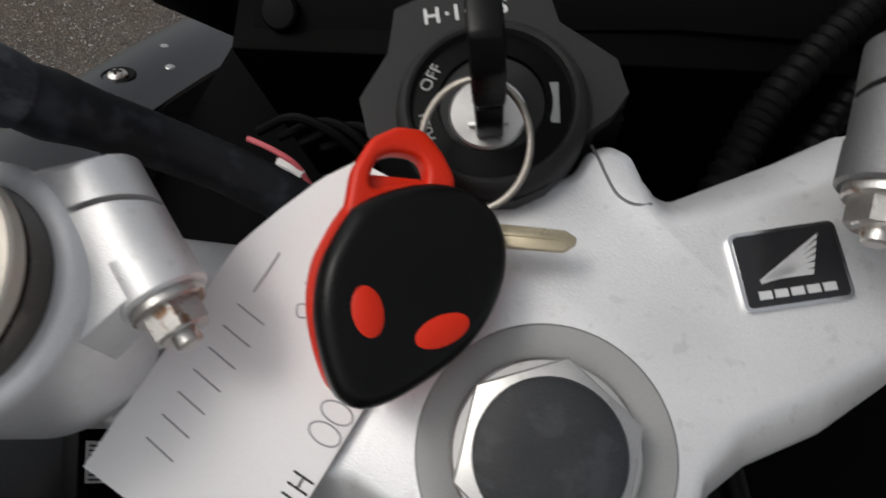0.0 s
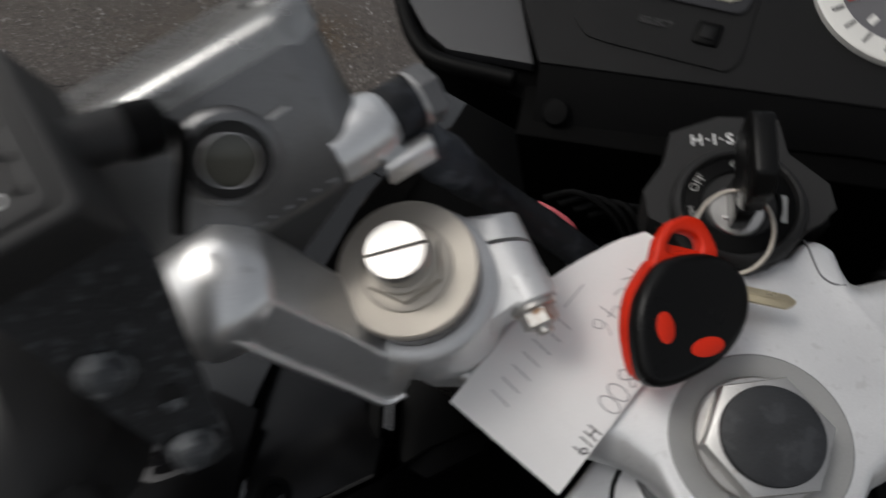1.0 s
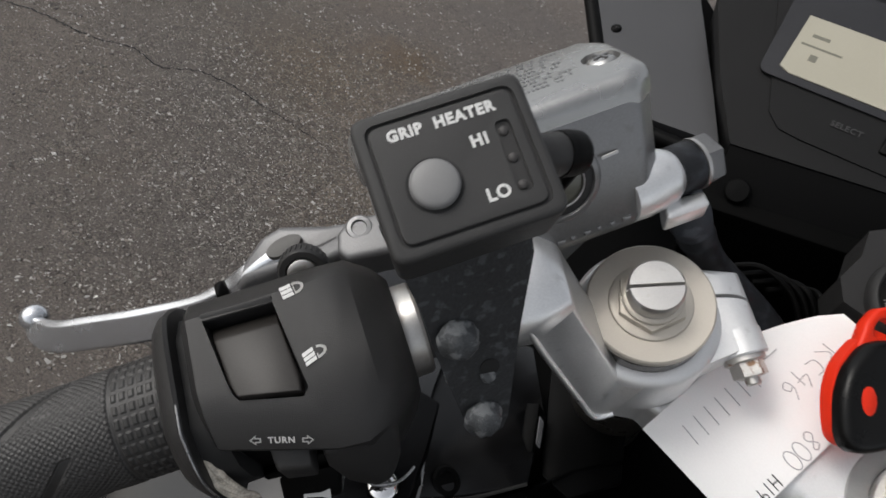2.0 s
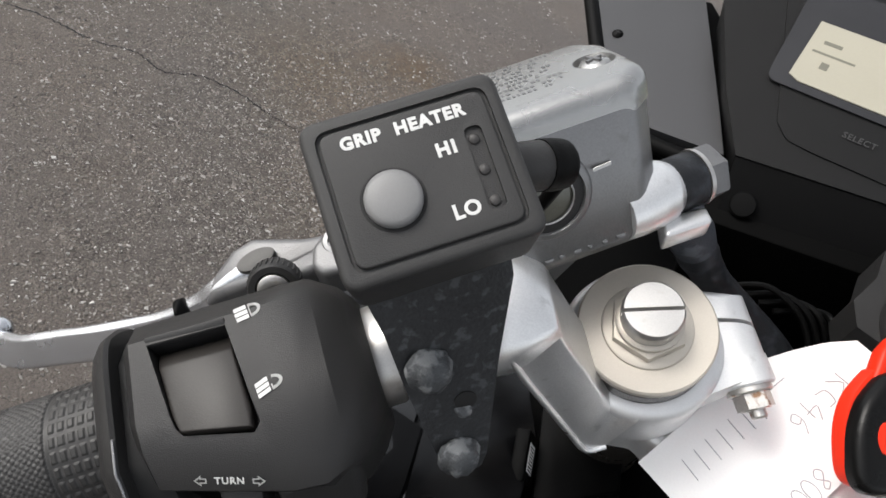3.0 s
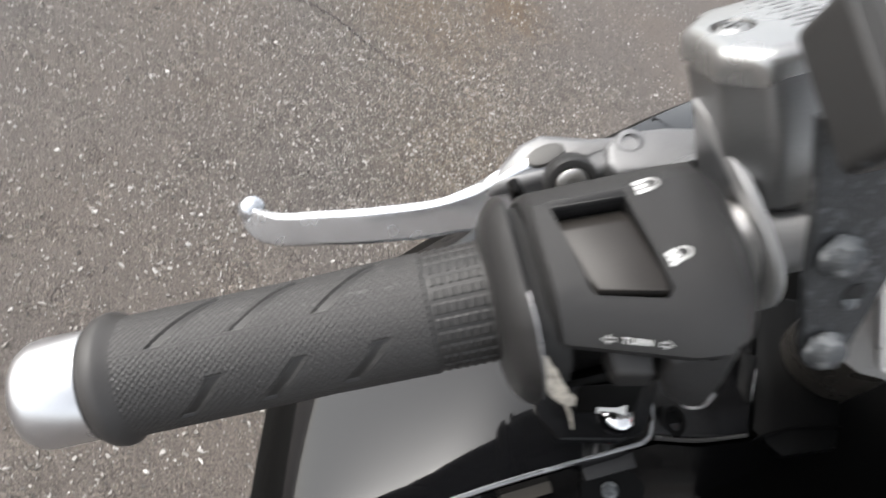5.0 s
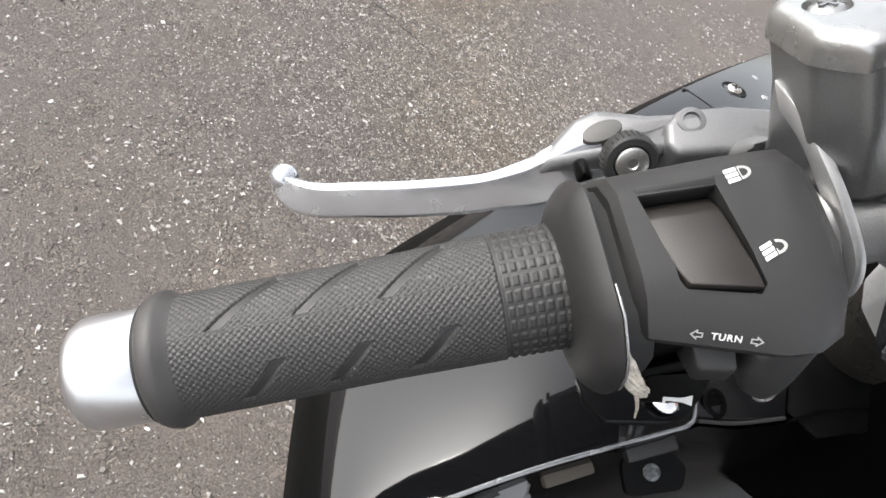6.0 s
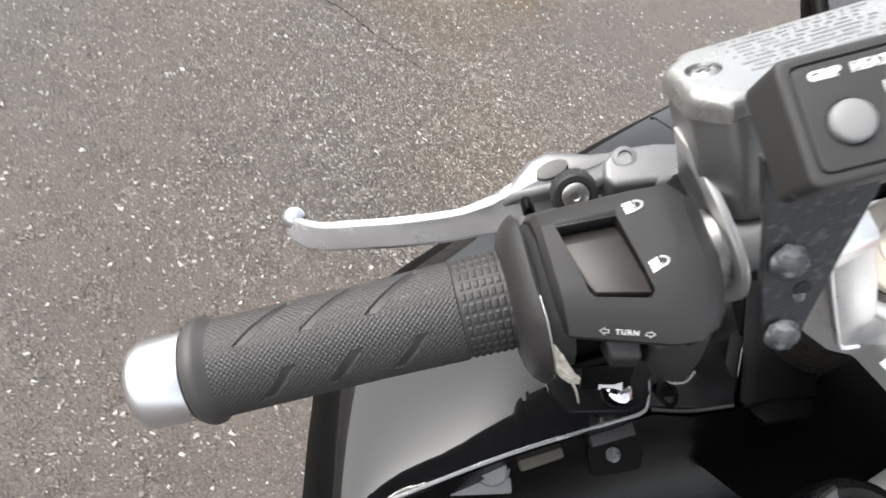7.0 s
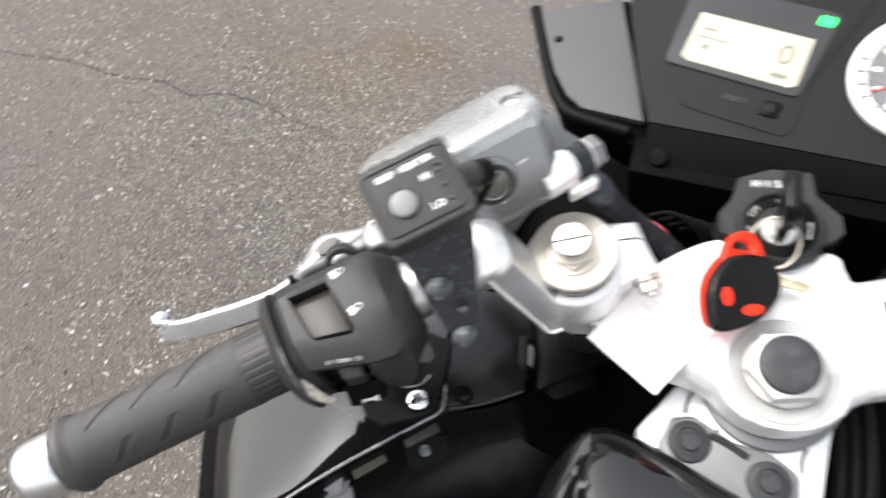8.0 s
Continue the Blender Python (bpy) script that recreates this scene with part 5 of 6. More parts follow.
left_edge = [Vector((q.x, q.y, cowl_z(q.x, q.y))) for q in left_edge]
rows = []
for a, b in zip(left_edge, right_edge):
    flat = [a + (b - a) * (k / 10) for k in range(11)]
    rows.append([Vector((q.x, q.y, cowl_z(q.x, q.y) + 2.6 * math.sin(math.pi * (k / 10) ** 0.76) ** 1.15 * (1 - 0.02 * k))) for k, q in enumerate(flat)])
seam = next(i for i, q in enumerate(left_edge) if q.y > 196)
cowl = part("side_cowl", sheet(rows[:seam + 1], 3.0, (0.3, 0.4, 0.85)), GLOSS, MC, "gloss black side cowl beneath the grip", sharp=60)
front_rows = [[q + Vector((0.6, 1.2, -0.8)) for q in r] for r in rows[seam:]]
part("front_cowl_panel", sheet(front_rows, 3.0, (0.3, 0.4, 0.85)), GLOSS, cowl, "black front panel of the cowl", sharp=60)
outer_rows = [[a + Vector((-0.4, 0, -0.6)), a + Vector((-2.5, -1, -3.5)), a + Vector((-10, -3, -6)), a + Vector((-12, -4, -12)), a + Vector((-20, -6, -16)), a + Vector((-22, -8, -70)), a + Vector((10, -10, -190)), a + Vector((60, -20, -420))] for a in left_edge]
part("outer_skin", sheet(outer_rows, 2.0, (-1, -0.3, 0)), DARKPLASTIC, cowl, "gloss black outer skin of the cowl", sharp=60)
# rim tube is pale metal to give the black edge its bright line
part("cowl_rim", tube([(-272, -110, 2), (-232, -75.5, -10), (-192, -45, -24.5), (-182, -37, -29), (-180.5, -30, -33), (-184, -14, -41), (-188, -6, -45)], 1.0, 10, 6), EDGE, cowl, "thin pale bead for the highlight on the cowl's rim")
part("cowl_seam", tube([(-222, 197, -157.5), (-203, 200, -168), (-180, 203, -180)], 1.2, 8, 4), INNER, cowl, "")
plate_line = [(-212, -49), (-221, -45), (-227, -37), (-229, -26), (-228, 10), (-206, 18), (-184, 10), (-182, -14), (-183, -34), (-190, -40)]
plate_top = [(x, y, cowl_z(x, y) + 3.4) for x, y in plate_line]
part("screw_plate", loft([[Vector((x, y, z - 7)) for x, y, z in plate_top], [Vector((x, y, z - 0.6)) for x, y, z in plate_top], [Vector((x * 0.985 - 3.1, y * 0.97 - 0.5, z)) for x, y, z in plate_top]]), WELLBLACK, cowl, "black tab that carries the screw")
screw("cowl_screw", 6.4, cowl, at(YOKE, -193.8, -31.4, -23.9, 0, -20, 14), CHROME, "bright cross-head screw", CASTDIM)
trim_line = [(-180, -32, -36), (-160, -25, -52), (-139, -13, -68), (-141, 4, -78), (-138, 26, -90), (-150, 62, -104), (-232, 62, -79), (-229, 4, -49.5), (-206, -20, -37)]
trim_ob = part("trim_panel", hull(trim_line + [(x, y, z - 5) for x, y, z in trim_line], 0.8), TRIM, MC, "satin black trim panel beside the cowl")
part("trim_rim", tube([(-178, -33, -37), (-160, -25.5, -51.5), (-139.5, -13.5, -67.5)], 0.8, 8, 6), RUBBER, trim_ob, "thin grey edge")
part("rubber_plug", lathe([(0, 0), (6.0, 0), (7.0, 0.8), (6.0, 1.8), (4.2, 1.8), (3.8, 0.5), (0, 0.5)], 28), DARKPLASTIC, trim_ob, "dark rubber plug", at(YOKE, -172.5, -22.5, -45.5, 0, -16, 34))
part("screw_recess", lathe([(0, -1), (9.5, -1), (9.5, 0.6), (8.4, 1.2), (7.4, 0.6), (0, 0.6)], 28), DARKPLASTIC, cowl, "black recess round the screw", at(YOKE, -188.5, 221.4, -180.4, 0, -28, 12))
screw("front_screw", 5.4, cowl, at(YOKE, -188.5, 221.4, -179.6, 0, -28, 12), RUSTY, "rust-marked cross-head screw")
for x, y in ((-175, 254), (-166, 231)):
    part("panel_pin", lathe([(0, -1), (3.0, -1), (3.0, 0.8), (2.2, 1.5), (0, 1.6)], 20), STEEL, cowl, "small bright pin", at(YOKE, x, y, cowl_z(x, y) + 0.8, 0, -28, 12))

# tank, knee side and the dark space beneath
tank_edge = spline([(-130, -90, -46), (-118, -62, -42), (-105, -42, -39), (-92, -33, -38), (-74, -35, -38), (-43, -49, -38), (-16, -62, -38), (20, -74, -38), (60, -84, -42), (84, -98, -52)], 3)
tank_rows = []
for k, (back, rise) in enumerate(((0, -14), (0.5, -4), (2.5, 1.5), (8, 7), (22, 14), (50, 22), (110, 32), (230, 40), (380, 30))):
    tank_rows.append([q + Vector(((q.x + 25) * 0.0009 * back, -back, rise - 0.0012 * max(0.0, back - 20) ** 1.2 * abs(q.x + 25) * 0.12)) for q in tank_edge])
tank = part("fuel_tank", sheet(tank_rows, 8), TANKPAINT, MC, "gloss black fuel tank front", sharp=60)
infill_line = [Vector(q) for q in ((-300, -140, 8), (-272, -112, 0), (-232, -77, -12), (-190, -45, -27), (-176, -34, -40), (-158, -27, -56), (-138, -15, -72), (-118, 0, -84), (-96, 10, -92))]
infill_rows = [[q + Vector(o) for q in infill_line] for o in ((0, 0, -2), (3, -4, -34), (10, -12, -62), (34, -40, -84), (64, -100, -96), (90, -180, -110))]
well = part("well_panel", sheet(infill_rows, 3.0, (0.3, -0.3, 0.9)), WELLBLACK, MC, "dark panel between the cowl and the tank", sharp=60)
tab = part("screw_tab", prism(rounded([(-13, -7), (10, -8), (14, 0), (8, 8), (-12, 7)], 4, 4), -3, 0, 0.8), DARKPLASTIC, well, "black tab with a dull screw", at(YOKE, -188, -58, -37.5, 30, 8, 14))
screw("tab_screw", 3.4, well, at(YOKE, -189, -58, -37.2, 10, 8, 14), DUSTY, slot=DUSTY)
bolt_at = at(YOKE, -237.5, -82.5, -25.5, 20, 12, 12)
bm = lathe([(0, -6), (8.6, -6), (8.6, -4.4), (7.6, -3.6), (0, -3.6)], 32)
join(bm, prism(hexagon(6.2, 12), -3.8, 3.4, 0.7))
part("well_bolt", bm, CASTDIM, well, "dull hexagon bolt on a flanged collar", bolt_at)
part("bolt_bracket", block(-20, 9, -12, -4.5, -9, -5, 1.2), CASTDIM, well, "small grey bracket", bolt_at)
part("foam_strip", block(-10.5, 10.5, -4.2, 4.2, -5, 0, 1.0), WELLFOAM, well, "dull tan foam strip", at(YOKE, -219, -69.5, -27.5, 36, 10, 16))
part("rubber_strip", block(-11, 11, -3.4, 3.4, -5, 0, 1.0), PLASTIC, well, "grey rubber strip", at(YOKE, -191.5, -49.5, -33.5, 34, 8, 16))
head = part("frame_headstock", pillow(rounded([(-71, -32), (-50, -6), (-36, 4), (36, 6), (34, -14), (30, -24), (23, -60), (10, -80), (-40, -80), (-64, -54)], 4, 3), -110, -50, 2.5, 3), SILVER, MC, "silver aluminium frame headstock")
# ring and seal in dimmer metal, standing in for contact shade
part("headstock_ring", lathe([(27, -56), (37, -56), (37, -47.5), (36, -46.5), (31, -46), (29.5, -44), (27, -44)], 64), CASTDIM, head, "raised machined ring")
part("headstock_seal", lathe([(20, -50), (29, -50), (29.5, -40), (27, -38), (20, -38)], 48), CASTDIM, head, "")
for pts_ in (((-40, -8), (-44, -20)), ((-27, -27), (-24, -36)), ((-7, -35.5), (-8, -46)), ((17, -33), (14, -46))):
    (x0, y0), (x1, y1) = pts_
    part("casting_gap", tube([(x0, y0, -49.8), ((x0 + x1) / 2 - 1, (y0 + y1) / 2, -49.8), (x1, y1, -49.8)], 0.9, 8, 4), GROOVE, head, "")
for x, y in ((-42.5, -36.4), (-3.2, -53.6)):
    part("mount_bush", lathe([(0, -52), (11.4, -52), (11.4, -44), (10.6, -42.6), (7.6, -41.8), (7.0, -43), (5.0, -43), (5.0, -40.4), (4.4, -39.8), (0, -39.6)], 40, (x, y)), CAPRUBBER, head, "round black rubber mount with a dull centre bolt")
part("mount_bridge", pillow(rounded([(-60, -40), (-52, -24), (-40, -22), (-20, -34), (-2, -38), (12, -48), (10, -72), (-16, -72), (-50, -54)], 6, 4), -52, -44.5, 1.5, 3), CASTDIM, head, "grey mounting bracket")
part("bracket_gap", tube([(-32, -31.5, -44.6), (-23, -35.5, -44.4), (-13, -41.5, -44.6)], 2.0, 8, 5), GROOVE, head, "")
for k in range(3):
    part("control_cable", tube([(34 + k * 7, 10, -60), (38 + k * 7, -20, -64), (36 + k * 7, -60, -70), (30 + k * 7, -110, -90)], 3.2, 10, 6), DARKPLASTIC, MC, "black control cable")
part("corrugated_conduit", tube([(46, 42, -58), (66.8, 67.9, -48), (80, 83, -46), (100, 99, -45), (118, 111, -45), (138, 124, -45)], 4.6, 20, 12, 1.3), DARKPLASTIC, MC, "black corrugated wiring conduit", sharp=40)
part("corrugated_conduit", tube([(76, 56, -66), (96, 74, -62), (116, 92, -60), (144, 112, -58)], 3.6, 16, 12, 1.0), DARKPLASTIC, MC, "black corrugated wiring conduit", sharp=40)
# made-up black piece that keeps the gap under the trim dark
filler_line = [(-134.5, -6, -86), (-128, 24, -96), (-140, 70, -108), (-96, 76, -112), (-96, 0, -96), (-120, -14, -84)]
part("gap_filler", hull(filler_line + [(x, y, z - 8) for x, y, z in filler_line], 1.5), DARKPLASTIC, MC, "added black filler for the dark gap under the trim")
label_z = Vector((math.cos(radians(12)), 0.05, math.sin(radians(12)))).normalized()
label_x = (Vector((0.35, 1, 0)) - label_z * label_z.dot(Vector((0.35, 1, 0)))).normalized()
label_at = YOKE @ lift(basis((label_x, label_z.cross(label_x), label_z), (-138, 13.3, -83)))
part("label_plate", block(-12, 12, -12, 8, -7, -0.2, 1.0), DARKPLASTIC, MC, "black stay that carries a label", label_at)
paper_label = part("bar_label", block(-6.5, 6.5, -4, 5, -0.2, 0.1), PAPER, MC, "small white label with dark bars", label_at)
for k in range(8):
    part("label_bar", block(-5.8 + 1.5 * k, -5.2 + 1.5 * k, -3, 4, 0.1, 0.16), INKDARK, paper_label, "", label_at)
part("wiring", tube([(-68, 96, -40), (-61, 91, -39), (-55, 86, -41), (-52, 80, -46)], 0.9, 8, 5), REDWIRE, MC, "thin pink wire")
part("wiring", tube([(-60, 88, -41.5), (-57, 86, -41.5), (-54, 83.5, -43)], 1.6, 8, 4), PAPER, MC, "white wire sleeve")
for k in range(4):
    part("wiring", tube([(-66 + 6 * k, 100 - 3 * k, -44), (-52 + 7 * k, 98 - k, -36 - 3 * k), (-38 + 4 * k, 88, -40), (-30 + 3 * k, 74, -52)], 1.4, 8, 6), DARKPLASTIC, MC, "thin black wire loop")
# sheet added to close the dark space, its shade put into the colour
inner_tub = part("inner_cowl", sheet([[(x, y, -150 - 0.25 * (y - 40) - 0.0004 * (x * x)) for x in (-215, -150, -90, -30, 30, 90, 150, 200)] for y in (-90, -40, 10, 60, 110, 160, 210, 260, 300)], 4), VOID, MC, "inner cowl below the steering head, near black for its shade", BIKE)
# added partition in the same shade black
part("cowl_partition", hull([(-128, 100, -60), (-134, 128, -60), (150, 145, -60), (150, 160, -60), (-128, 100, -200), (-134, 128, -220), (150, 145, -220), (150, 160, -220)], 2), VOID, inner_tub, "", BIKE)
part("lower_yoke", hull([(x, y, z) for x in (-128, 128) for y in (20, 66) for z in (-215, -190)] + [(0, -30, -215), (0, -30, -190)], 6, 3), CAST, MC, "grey lower fork yoke")
WHEEL = at(YOKE, 0, 60, -800)
part("front_tyre", lathe([(235, -60), (262, -58), (288, -44), (300, -20), (304, 0), (300, 20), (288, 44), (262, 58), (235, 60), (228, 50), (228, -50)], 72, axis="x"), RUBBER, MC, "black front tyre on the asphalt", WHEEL)
part("front_rim", lathe([(0, -30), (30, -30), (32, -14), (200, -10), (224, -48), (232, -50), (232, 50), (224, 48), (200, 10), (32, 14), (30, 30), (0, 30)], 56, axis="x"), CAST, MC, "grey cast front wheel", WHEEL)

# ---- key, ring, fob and paper tag: things of their own ----
key_at = at(LOCK, -0.9, 1.6, 0, -4)
key = thing("ignition_key", key_at, "motorcycle key with black plastic head standing in the lock", "key")
key_head = hull([(-3.3, y, z) for y, z in ((-9, 8), (9, 8), (14, 14), (15, 26), (11, 33), (-9, 33), (-13, 26), (-13, 14))] + [(3.3, y, z) for y, z in ((-9, 8), (9, 8), (14, 14), (15, 26), (11, 33), (-9, 33), (-13, 26), (-13, 14))], 1.2, 2)
part("key_head", key_head, FOB, key, "black plastic key head", key_at)
part("key_neck", block(-3.1, 3.0, -11.0, 3.5, -4.3, 9, 0.9), FOB, key, "black plastic key neck", key_at)
part("key_blade", block(-4.6, 4.4, -8.0, -6.6, -4.6, -3.2, 0.3), STEEL, key, "bright edge of the key blade", key_at)

ring_centre = Vector((-5.0, 62.5, 5))
ring_pts = [ring_centre + Vector((11.4 * math.cos(a), 13.2 * math.sin(a), 3.0 * math.sin(a) + 3 * math.cos(a))) for a in [2 * math.pi * k / 48 for k in range(48)]]
kr = new("key_ring", mesh_of("key_ring", tube(ring_pts, 0.75, 10, 0, closed=True), RINGWIRE))
tagged(put(kr, None, YOKE), "thin bright wire key ring through the fob", "key ring")

FOB_AT = at(YOKE, -24.5, 34.1, 4.7, -14.8, 4.1, 24.7)
fob = thing("key_fob", FOB_AT, "black alarm fob with red case back and two red oval buttons", "key fob")
fob_shape = [(-11.7, 14.6), (-8.5, 17.4), (-2.9, 20.6), (3.7, 22.9), (10.1, 23.0), (16.2, 20.7), (20.0, 16.3), (21.7, 10.3), (21.4, 4.1), (19.0, -3.1), (14.3, -10.3), (6.8, -17.2), (0.1, -21.7), (-5.0, -23.1), (-9.1, -21.3), (-12.2, -16.4), (-15.0, -9.3), (-16.1, -3.3), (-15.9, 3.0), (-13.8, 9.8)]


def egg(grow, z0, z1, bevel, seg=4):
    smooth_outline = spline([(x * grow, y * grow, 0) for x, y in fob_shape] + [(fob_shape[0][0] * grow, fob_shape[0][1] * grow, 0)], 4)[:-1]
    return pillow([(v.x, v.y) for v in smooth_outline], z0, z1, bevel, seg)


part("case_front", egg(0.985, -1.0, 5.4, 3.6, 6), FOB, fob, "satin black front shell", FOB_AT)
part("case_back", egg(0.985, -5.5, -0.4, 0.8, 2), RED, fob, "red back shell", at(FOB_AT, -0.9, 1.4, 0))
part("loop_web", hull([(-9.5, 14, -4.6), (6, 16, -4.6), (4.2, 24.4, -4.6), (-8.2, 23.0, -4.6), (-9.5, 14, -1.6), (6, 16, -1.6), (4.2, 24.4, -1.6), (-8.2, 23.0, -1.6)], 0.6), RED, fob, "red web below the loop", FOB_AT)
loop_out = [(-12.4, 12), (-12.2, 23), (-9.4, 29.9), (-4.4, 33.6), (1.1, 34.1), (5.7, 30.3), (9.3, 25.3), (9, 15)]
loop_in = [(-8.2, 19.6), (-8.6, 23.0), (-7.4, 26.4), (-4.4, 28.2), (0.4, 28.4), (2.4, 26.8), (3.2, 24.0), (2.6, 20.2)]
carry_loop = bmesh.new()
rings = [[carry_loop.verts.new((x, y, z)) for x, y in line] for line, z in ((loop_out, -5.0), (loop_out, 1.0), (loop_in, 1.0), (loop_in, -5.0))]
for k in range(4):
    for n in range(8):
        carry_loop.faces.new((rings[k][n], rings[k][(n + 1) % 8], rings[(k + 1) % 4][(n + 1) % 8], rings[(k + 1) % 4][n]))
bmesh.ops.recalc_face_normals(carry_loop, faces=carry_loop.faces[:])
bmesh.ops.bevel(carry_loop, geom=carry_loop.edges[:], offset=1.3, segments=3, affect="EDGES", profile=0.5)
part("carry_loop", carry_loop, RED, fob, "red loop for the ring", FOB_AT)
for x, y, a, b, turn in ((-6.3, -5.0, 3.0, 4.9, 20), (8.6, -6.5, 2.9, 5.8, -60)):
    bm = lathe([(0, 4.6), (1.0, 4.6), (1.0, 5.5), (0.86, 5.75), (0, 5.85)], 32)
    for v in bm.verts:
        v.co.x, v.co.y = v.co.x * a, v.co.y * b
    part("fob_button", bm, RED, fob, "red oval rubber button", at(FOB_AT, x, y, 0, turn))

spare_at = at(YOKE, 3.5, 43.6, -4.2, -14)
spare = thing("spare_key", spare_at, "small brass key lying under the fob on the yoke", "key")
part("key_blade", hull([(-14, -2.6, -1), (7.5, -2.6, -1), (10, -0.6, -1), (10, 0.8, -1), (7.5, 2.2, -1), (-14, 2.6, -1), (-14, -2.6, 1), (7.5, -2.6, 1), (10, -0.6, 1), (10, 0.8, 1), (7.5, 2.2, 1), (-14, 2.6, 1)], 0.5), BRASS, spare, "", spare_at)
part("blade_rib", block(-13, 6.5, -0.2, 0.9, 0.8, 1.25, 0.2), BRASS, spare, "", spare_at)

# paper tag: a bent card under the fob, with handwriting
TAG_AT = at(YOKE, -98.4, 10.0, -12.6, -38.5)
tag = thing("paper_tag", TAG_AT, "white paper tag with handwriting lying on the yoke", "paper tag")


def tag_z(x, y):
    return 0.9 * math.sin(x * 0.05) + max(0.0, y - 52) ** 2 * 0.006 + 0.4 * math.sin(y * 0.09 + 1)


def tag_width(y):
    return float(np.interp(y, (0, 56, 62, 70, 80, 88), (0, 0, 2, 5.5, 11, 18))), 46.0


tag_rows = []
for i in range(30):
    y = i * 3.0
    a, b = tag_width(y)
    tag_rows.append([(a + (b - a) * k / 14, y, tag_z(a + (b - a) * k / 14, y)) for k in range(15)])
part("card", sheet(tag_rows, 0.25), PAPER, tag, "white card", TAG_AT, sharp=60)


def pen(name, strokes, x, y, size, turn, material, radius=0.16):
    """Handwritten strokes, each a line of points in units of the letter height."""
    bm = bmesh.new()
    c, s = math.cos(radians(turn)), math.sin(radians(turn))
    for st in strokes:
        pts = []
        for u, v in st:
            px_, py_ = x + size * (c * u - s * v), y + size * (s * u + c * v)
            pts.append((px_, py_, tag_z(px_, py_) + 0.12))
        join(bm, tube(pts, radius, 6, 5))
    part(name, bm, material, tag, "handwriting on the card", TAG_AT)


def oval(x, w=0.28, h=0.5):
    return [(x + w * math.sin(a), 0.5 + h * math.cos(a)) for a in [2 * math.pi * k / 10 for k in range(11)]]
# the long serial number stays plain upright strokes; the short words are written out
serial = [[(0.1 + 0.69 * k, 0.0), (0.2 + 0.69 * k, 1.0)] for k in range(7)] + [[(-1.7, 0.25), (-0.4, 0.2)]]
pen("serial_strokes", serial, 8.6, 47.0, 8.2, -90, INK, 0.2)
model = [[(0, 0), (0.05, 1), (0.5, 0.85), (0.1, 0.5), (0.55, 0)], [(1.25, 0.85), (0.9, 0.8), (0.85, 0.25), (1.3, 0.1)],
         [(1.9, 1), (1.6, 0.45), (2.2, 0.45)], [(2.05, 0.75), (2.0, -0.1)], [(2.8, 1), (2.5, 0.5), (2.6, 0.05), (2.9, 0.2), (2.75, 0.5), (2.5, 0.4)]]
pen("pencil_word", model, 20.0, 74.0, 8.0, -88, INK, 0.2)
eight = [[(0.3, 0.95), (0.05, 0.75), (0.4, 0.3), (0.15, 0.02), (-0.05, 0.3), (0.4, 0.75), (0.3, 0.95)], oval(0.95), oval(1.6)]
pen("pencil_figure", eight, 37.5, 45.0, 7.6, -88, INK, 0.22)
h19 = [[(0, 0), (0.05, 1)], [(0.5, 0), (0.55, 1)], [(0.02, 0.5), (0.52, 0.5)], [(0.95, 0), (1.0, 1)], [(1.75, 0.75), (1.5, 0.95), (1.35, 0.7), (1.6, 0.5), (1.78, 0.75), (1.7, 0.0)]]
pen("pen_word", h19, 40.3, 23.5, 5.0, -88, INKDARK, 0.26)

# ---- ground ----
bm = bmesh.new()
for v in ((-90, -90, 0), (90, -90, 0), (90, 90, 0), (-90, 90, 0)):
    bm.verts.new(Vector(v) * 1000)
bm.faces.new(bm.verts[:])
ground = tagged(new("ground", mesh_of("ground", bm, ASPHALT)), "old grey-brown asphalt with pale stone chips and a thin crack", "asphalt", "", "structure")


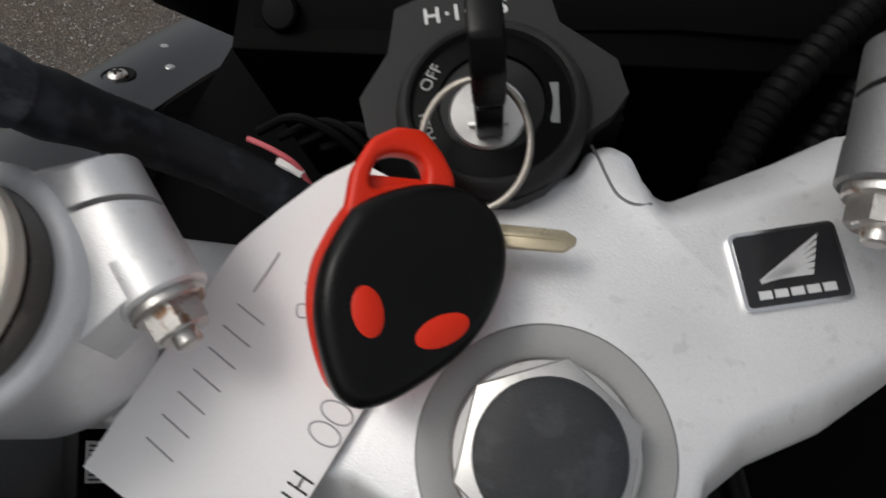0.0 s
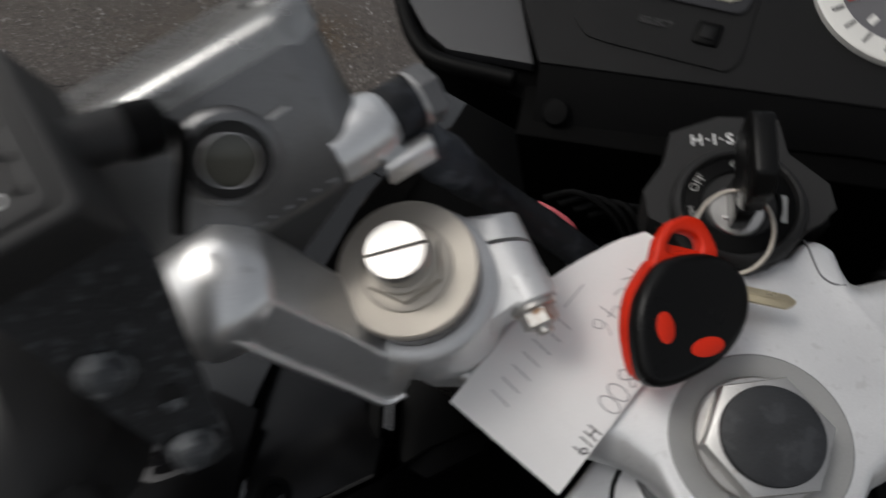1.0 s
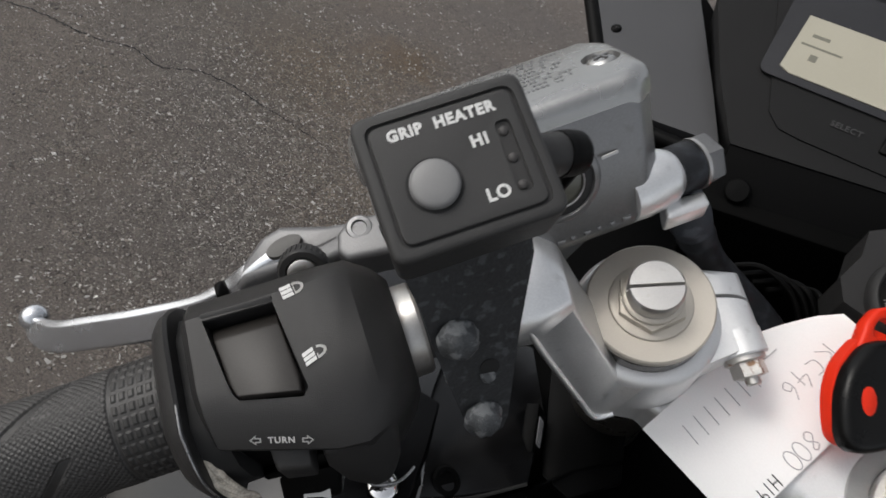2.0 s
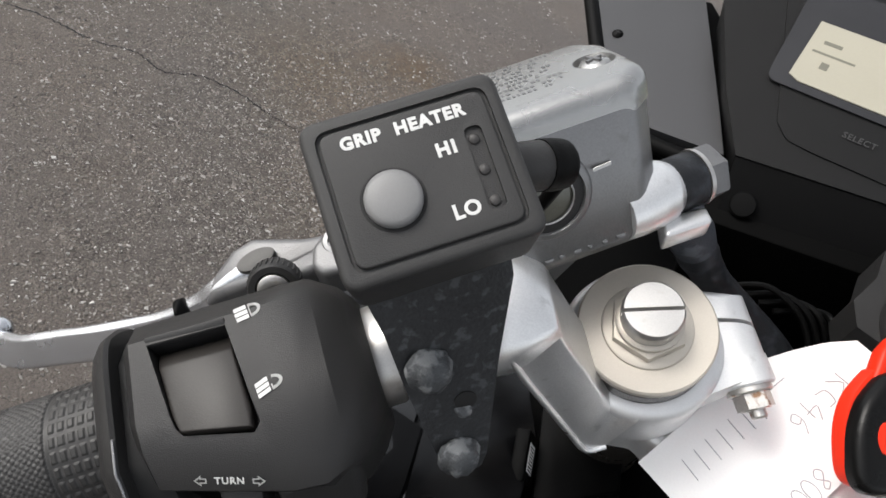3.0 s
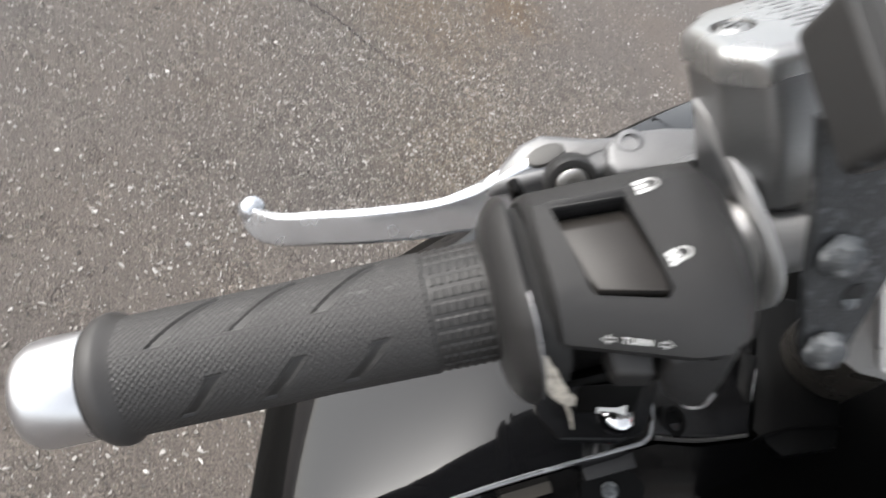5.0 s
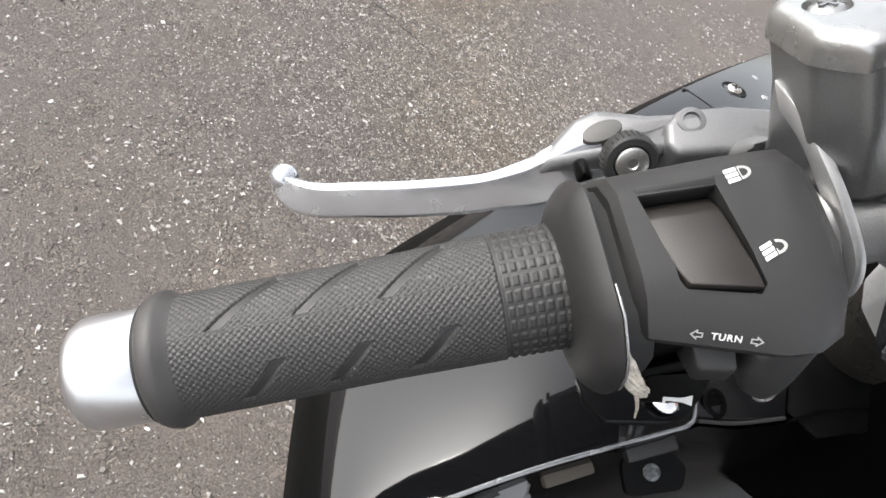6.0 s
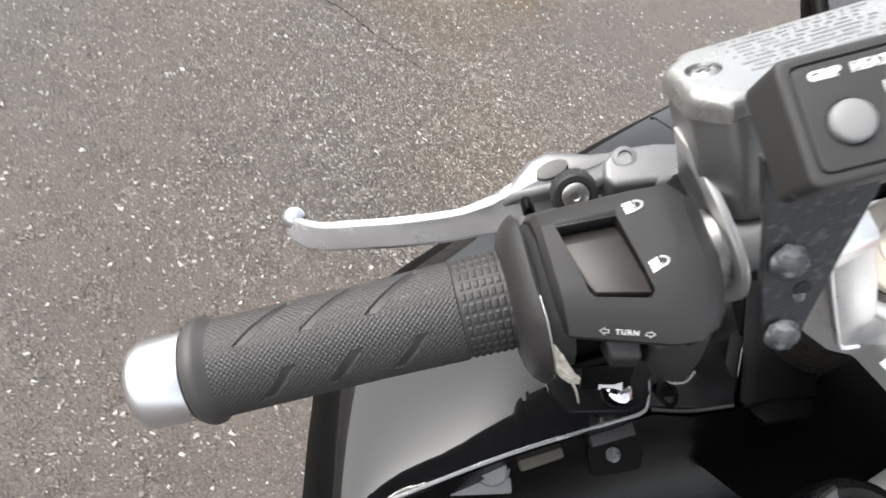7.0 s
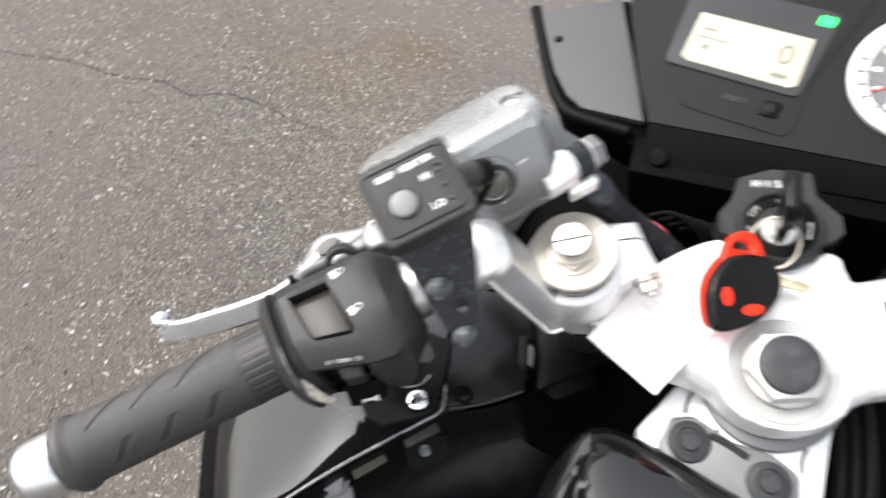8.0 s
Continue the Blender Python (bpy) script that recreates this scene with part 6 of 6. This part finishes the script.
def stone_chips():
    """Pale stones that stand a little proud of the worn binder: one mesh of many flat, broken pieces."""
    r = np.random.RandomState(7)
    count = 165000
    y = -1.0 + 4.2 * r.rand(count) ** 1.15
    x = -2.9 + 3.5 * r.rand(count)
    size = 0.0018 + 0.0062 * r.rand(count) ** 2.2
    # stones lie in patches: two overlaid waves of uneven length
    patch = np.sin(x * 13.1 + 2.3 * np.sin(y * 8.7) + y * 3) + np.sin(y * 17.9 + 2.1 * np.sin(x * 9.3)) + 0.7 * np.sin(x * 41 + 2 * np.sin(y * 33)) * np.sin(y * 37 + x * 11)
    keep = r.rand(count) < np.clip(0.27 + 0.17 * patch, 0.05, 0.9) * np.clip((x + 2.9) / 0.5, 0, 1) * np.clip((0.6 - x) / 0.5, 0, 1) * np.clip((y + 1.0) / 0.5, 0, 1) * np.clip((3.2 - y) / 0.9, 0, 1)
    fine_count = 64000
    fx, fy = -2.3 + 2.5 * r.rand(fine_count), -0.5 + 2.4 * r.rand(fine_count)
    fx[: fine_count // 2], fy[: fine_count // 2] = -0.55 + 0.42 * r.randn(fine_count // 2), 1.2 + 0.4 * r.randn(fine_count // 2)
    near = r.rand(fine_count) < np.clip((fx + 2.3) / 0.4, 0, 1) * np.clip((0.2 - fx) / 0.3, 0, 1) * np.clip((fy + 0.5) / 0.3, 0, 1) * np.clip((1.9 - fy) / 0.5, 0, 1)
    x, y = np.concatenate([x[keep], fx[near]]), np.concatenate([y[keep], fy[near]])
    size = np.concatenate([size[keep], 0.0014 + 0.0024 * r.rand(int(near.sum())) ** 1.5])
    verts, faces = [], []
    for a, b, s in zip(x, y, size):
        k = len(verts)
        m = r.randint(4, 7)
        stretch, spin = r.uniform(0.22, 0.75), r.uniform(0, 6.28)
        tilt = r.uniform(-0.5, 0.5, 2)
        for ring, h in ((1.0, -0.2), (0.72, 0.42)):
            for j in range(m):
                g = 6.2832 * j / m + 0.5 * math.sin(j * 2.1 + spin)
                u, v = ring * math.cos(g), ring * stretch * math.sin(g)
                u, v = u * math.cos(spin) - v * math.sin(spin), u * math.sin(spin) + v * math.cos(spin)
                verts.append((a + s * u, b + s * v, s * (0.8 * h + tilt[0] * u + tilt[1] * v)))
        for j in range(m):
            n_ = (j + 1) % m
            faces.append((k + j, k + n_, k + m + n_, k + m + j))
        faces.append(tuple(range(k + m, k + 2 * m)))
    me = bpy.data.meshes.new("stone_chips")
    me.from_pydata(verts, [], faces)
    me.materials.append(CHIPS)
    me.update()
    return me


tagged(new("stone_chips", stone_chips()), "pale stone chips bedded in the asphalt", "stone chips", "", "stuff")


def crack_mesh():
    """A thin ragged crack."""
    r = random.Random(3)
    pts = spline([(-2.3, 0.72, 0), (-1.95, 0.9, 0), (-1.676, 1.05, 0), (-1.60, 1.085, 0), (-1.515, 1.125, 0), (-1.40, 1.142, 0), (-1.345, 1.156, 0), (-1.285, 1.196, 0), (-1.19, 1.186, 0), (-1.118, 1.252, 0), (-1.01, 1.272, 0), (-0.94, 1.264, 0), (-0.88, 1.264, 0), (-0.78, 1.259, 0), (-0.70, 1.245, 0), (-0.60, 1.23, 0)], 12)
    bm = bmesh.new()
    a, b = [], []
    for i, q in enumerate(pts):
        fade = min(1.0, (len(pts) - i) / 60)
        o = Vector((r.uniform(-0.003, 0.003), r.uniform(-0.004, 0.004), 0))
        w = (0.0012 + 0.0022 * r.random()) * fade
        a.append(bm.verts.new((q + o + Vector((0, w, 0.0012))) * 1000))
        b.append(bm.verts.new((q + o - Vector((0, w, -0.0012))) * 1000))
    for k in range(len(pts) - 1):
        bm.faces.new((b[k], b[k + 1], a[k + 1], a[k]))
    return bm


crack = part("crack", crack_mesh(), GROOVE, None, "thin dark crack", Matrix.Identity(4))
crack.parent = ground
crack.matrix_parent_inverse = Matrix.Identity(4)
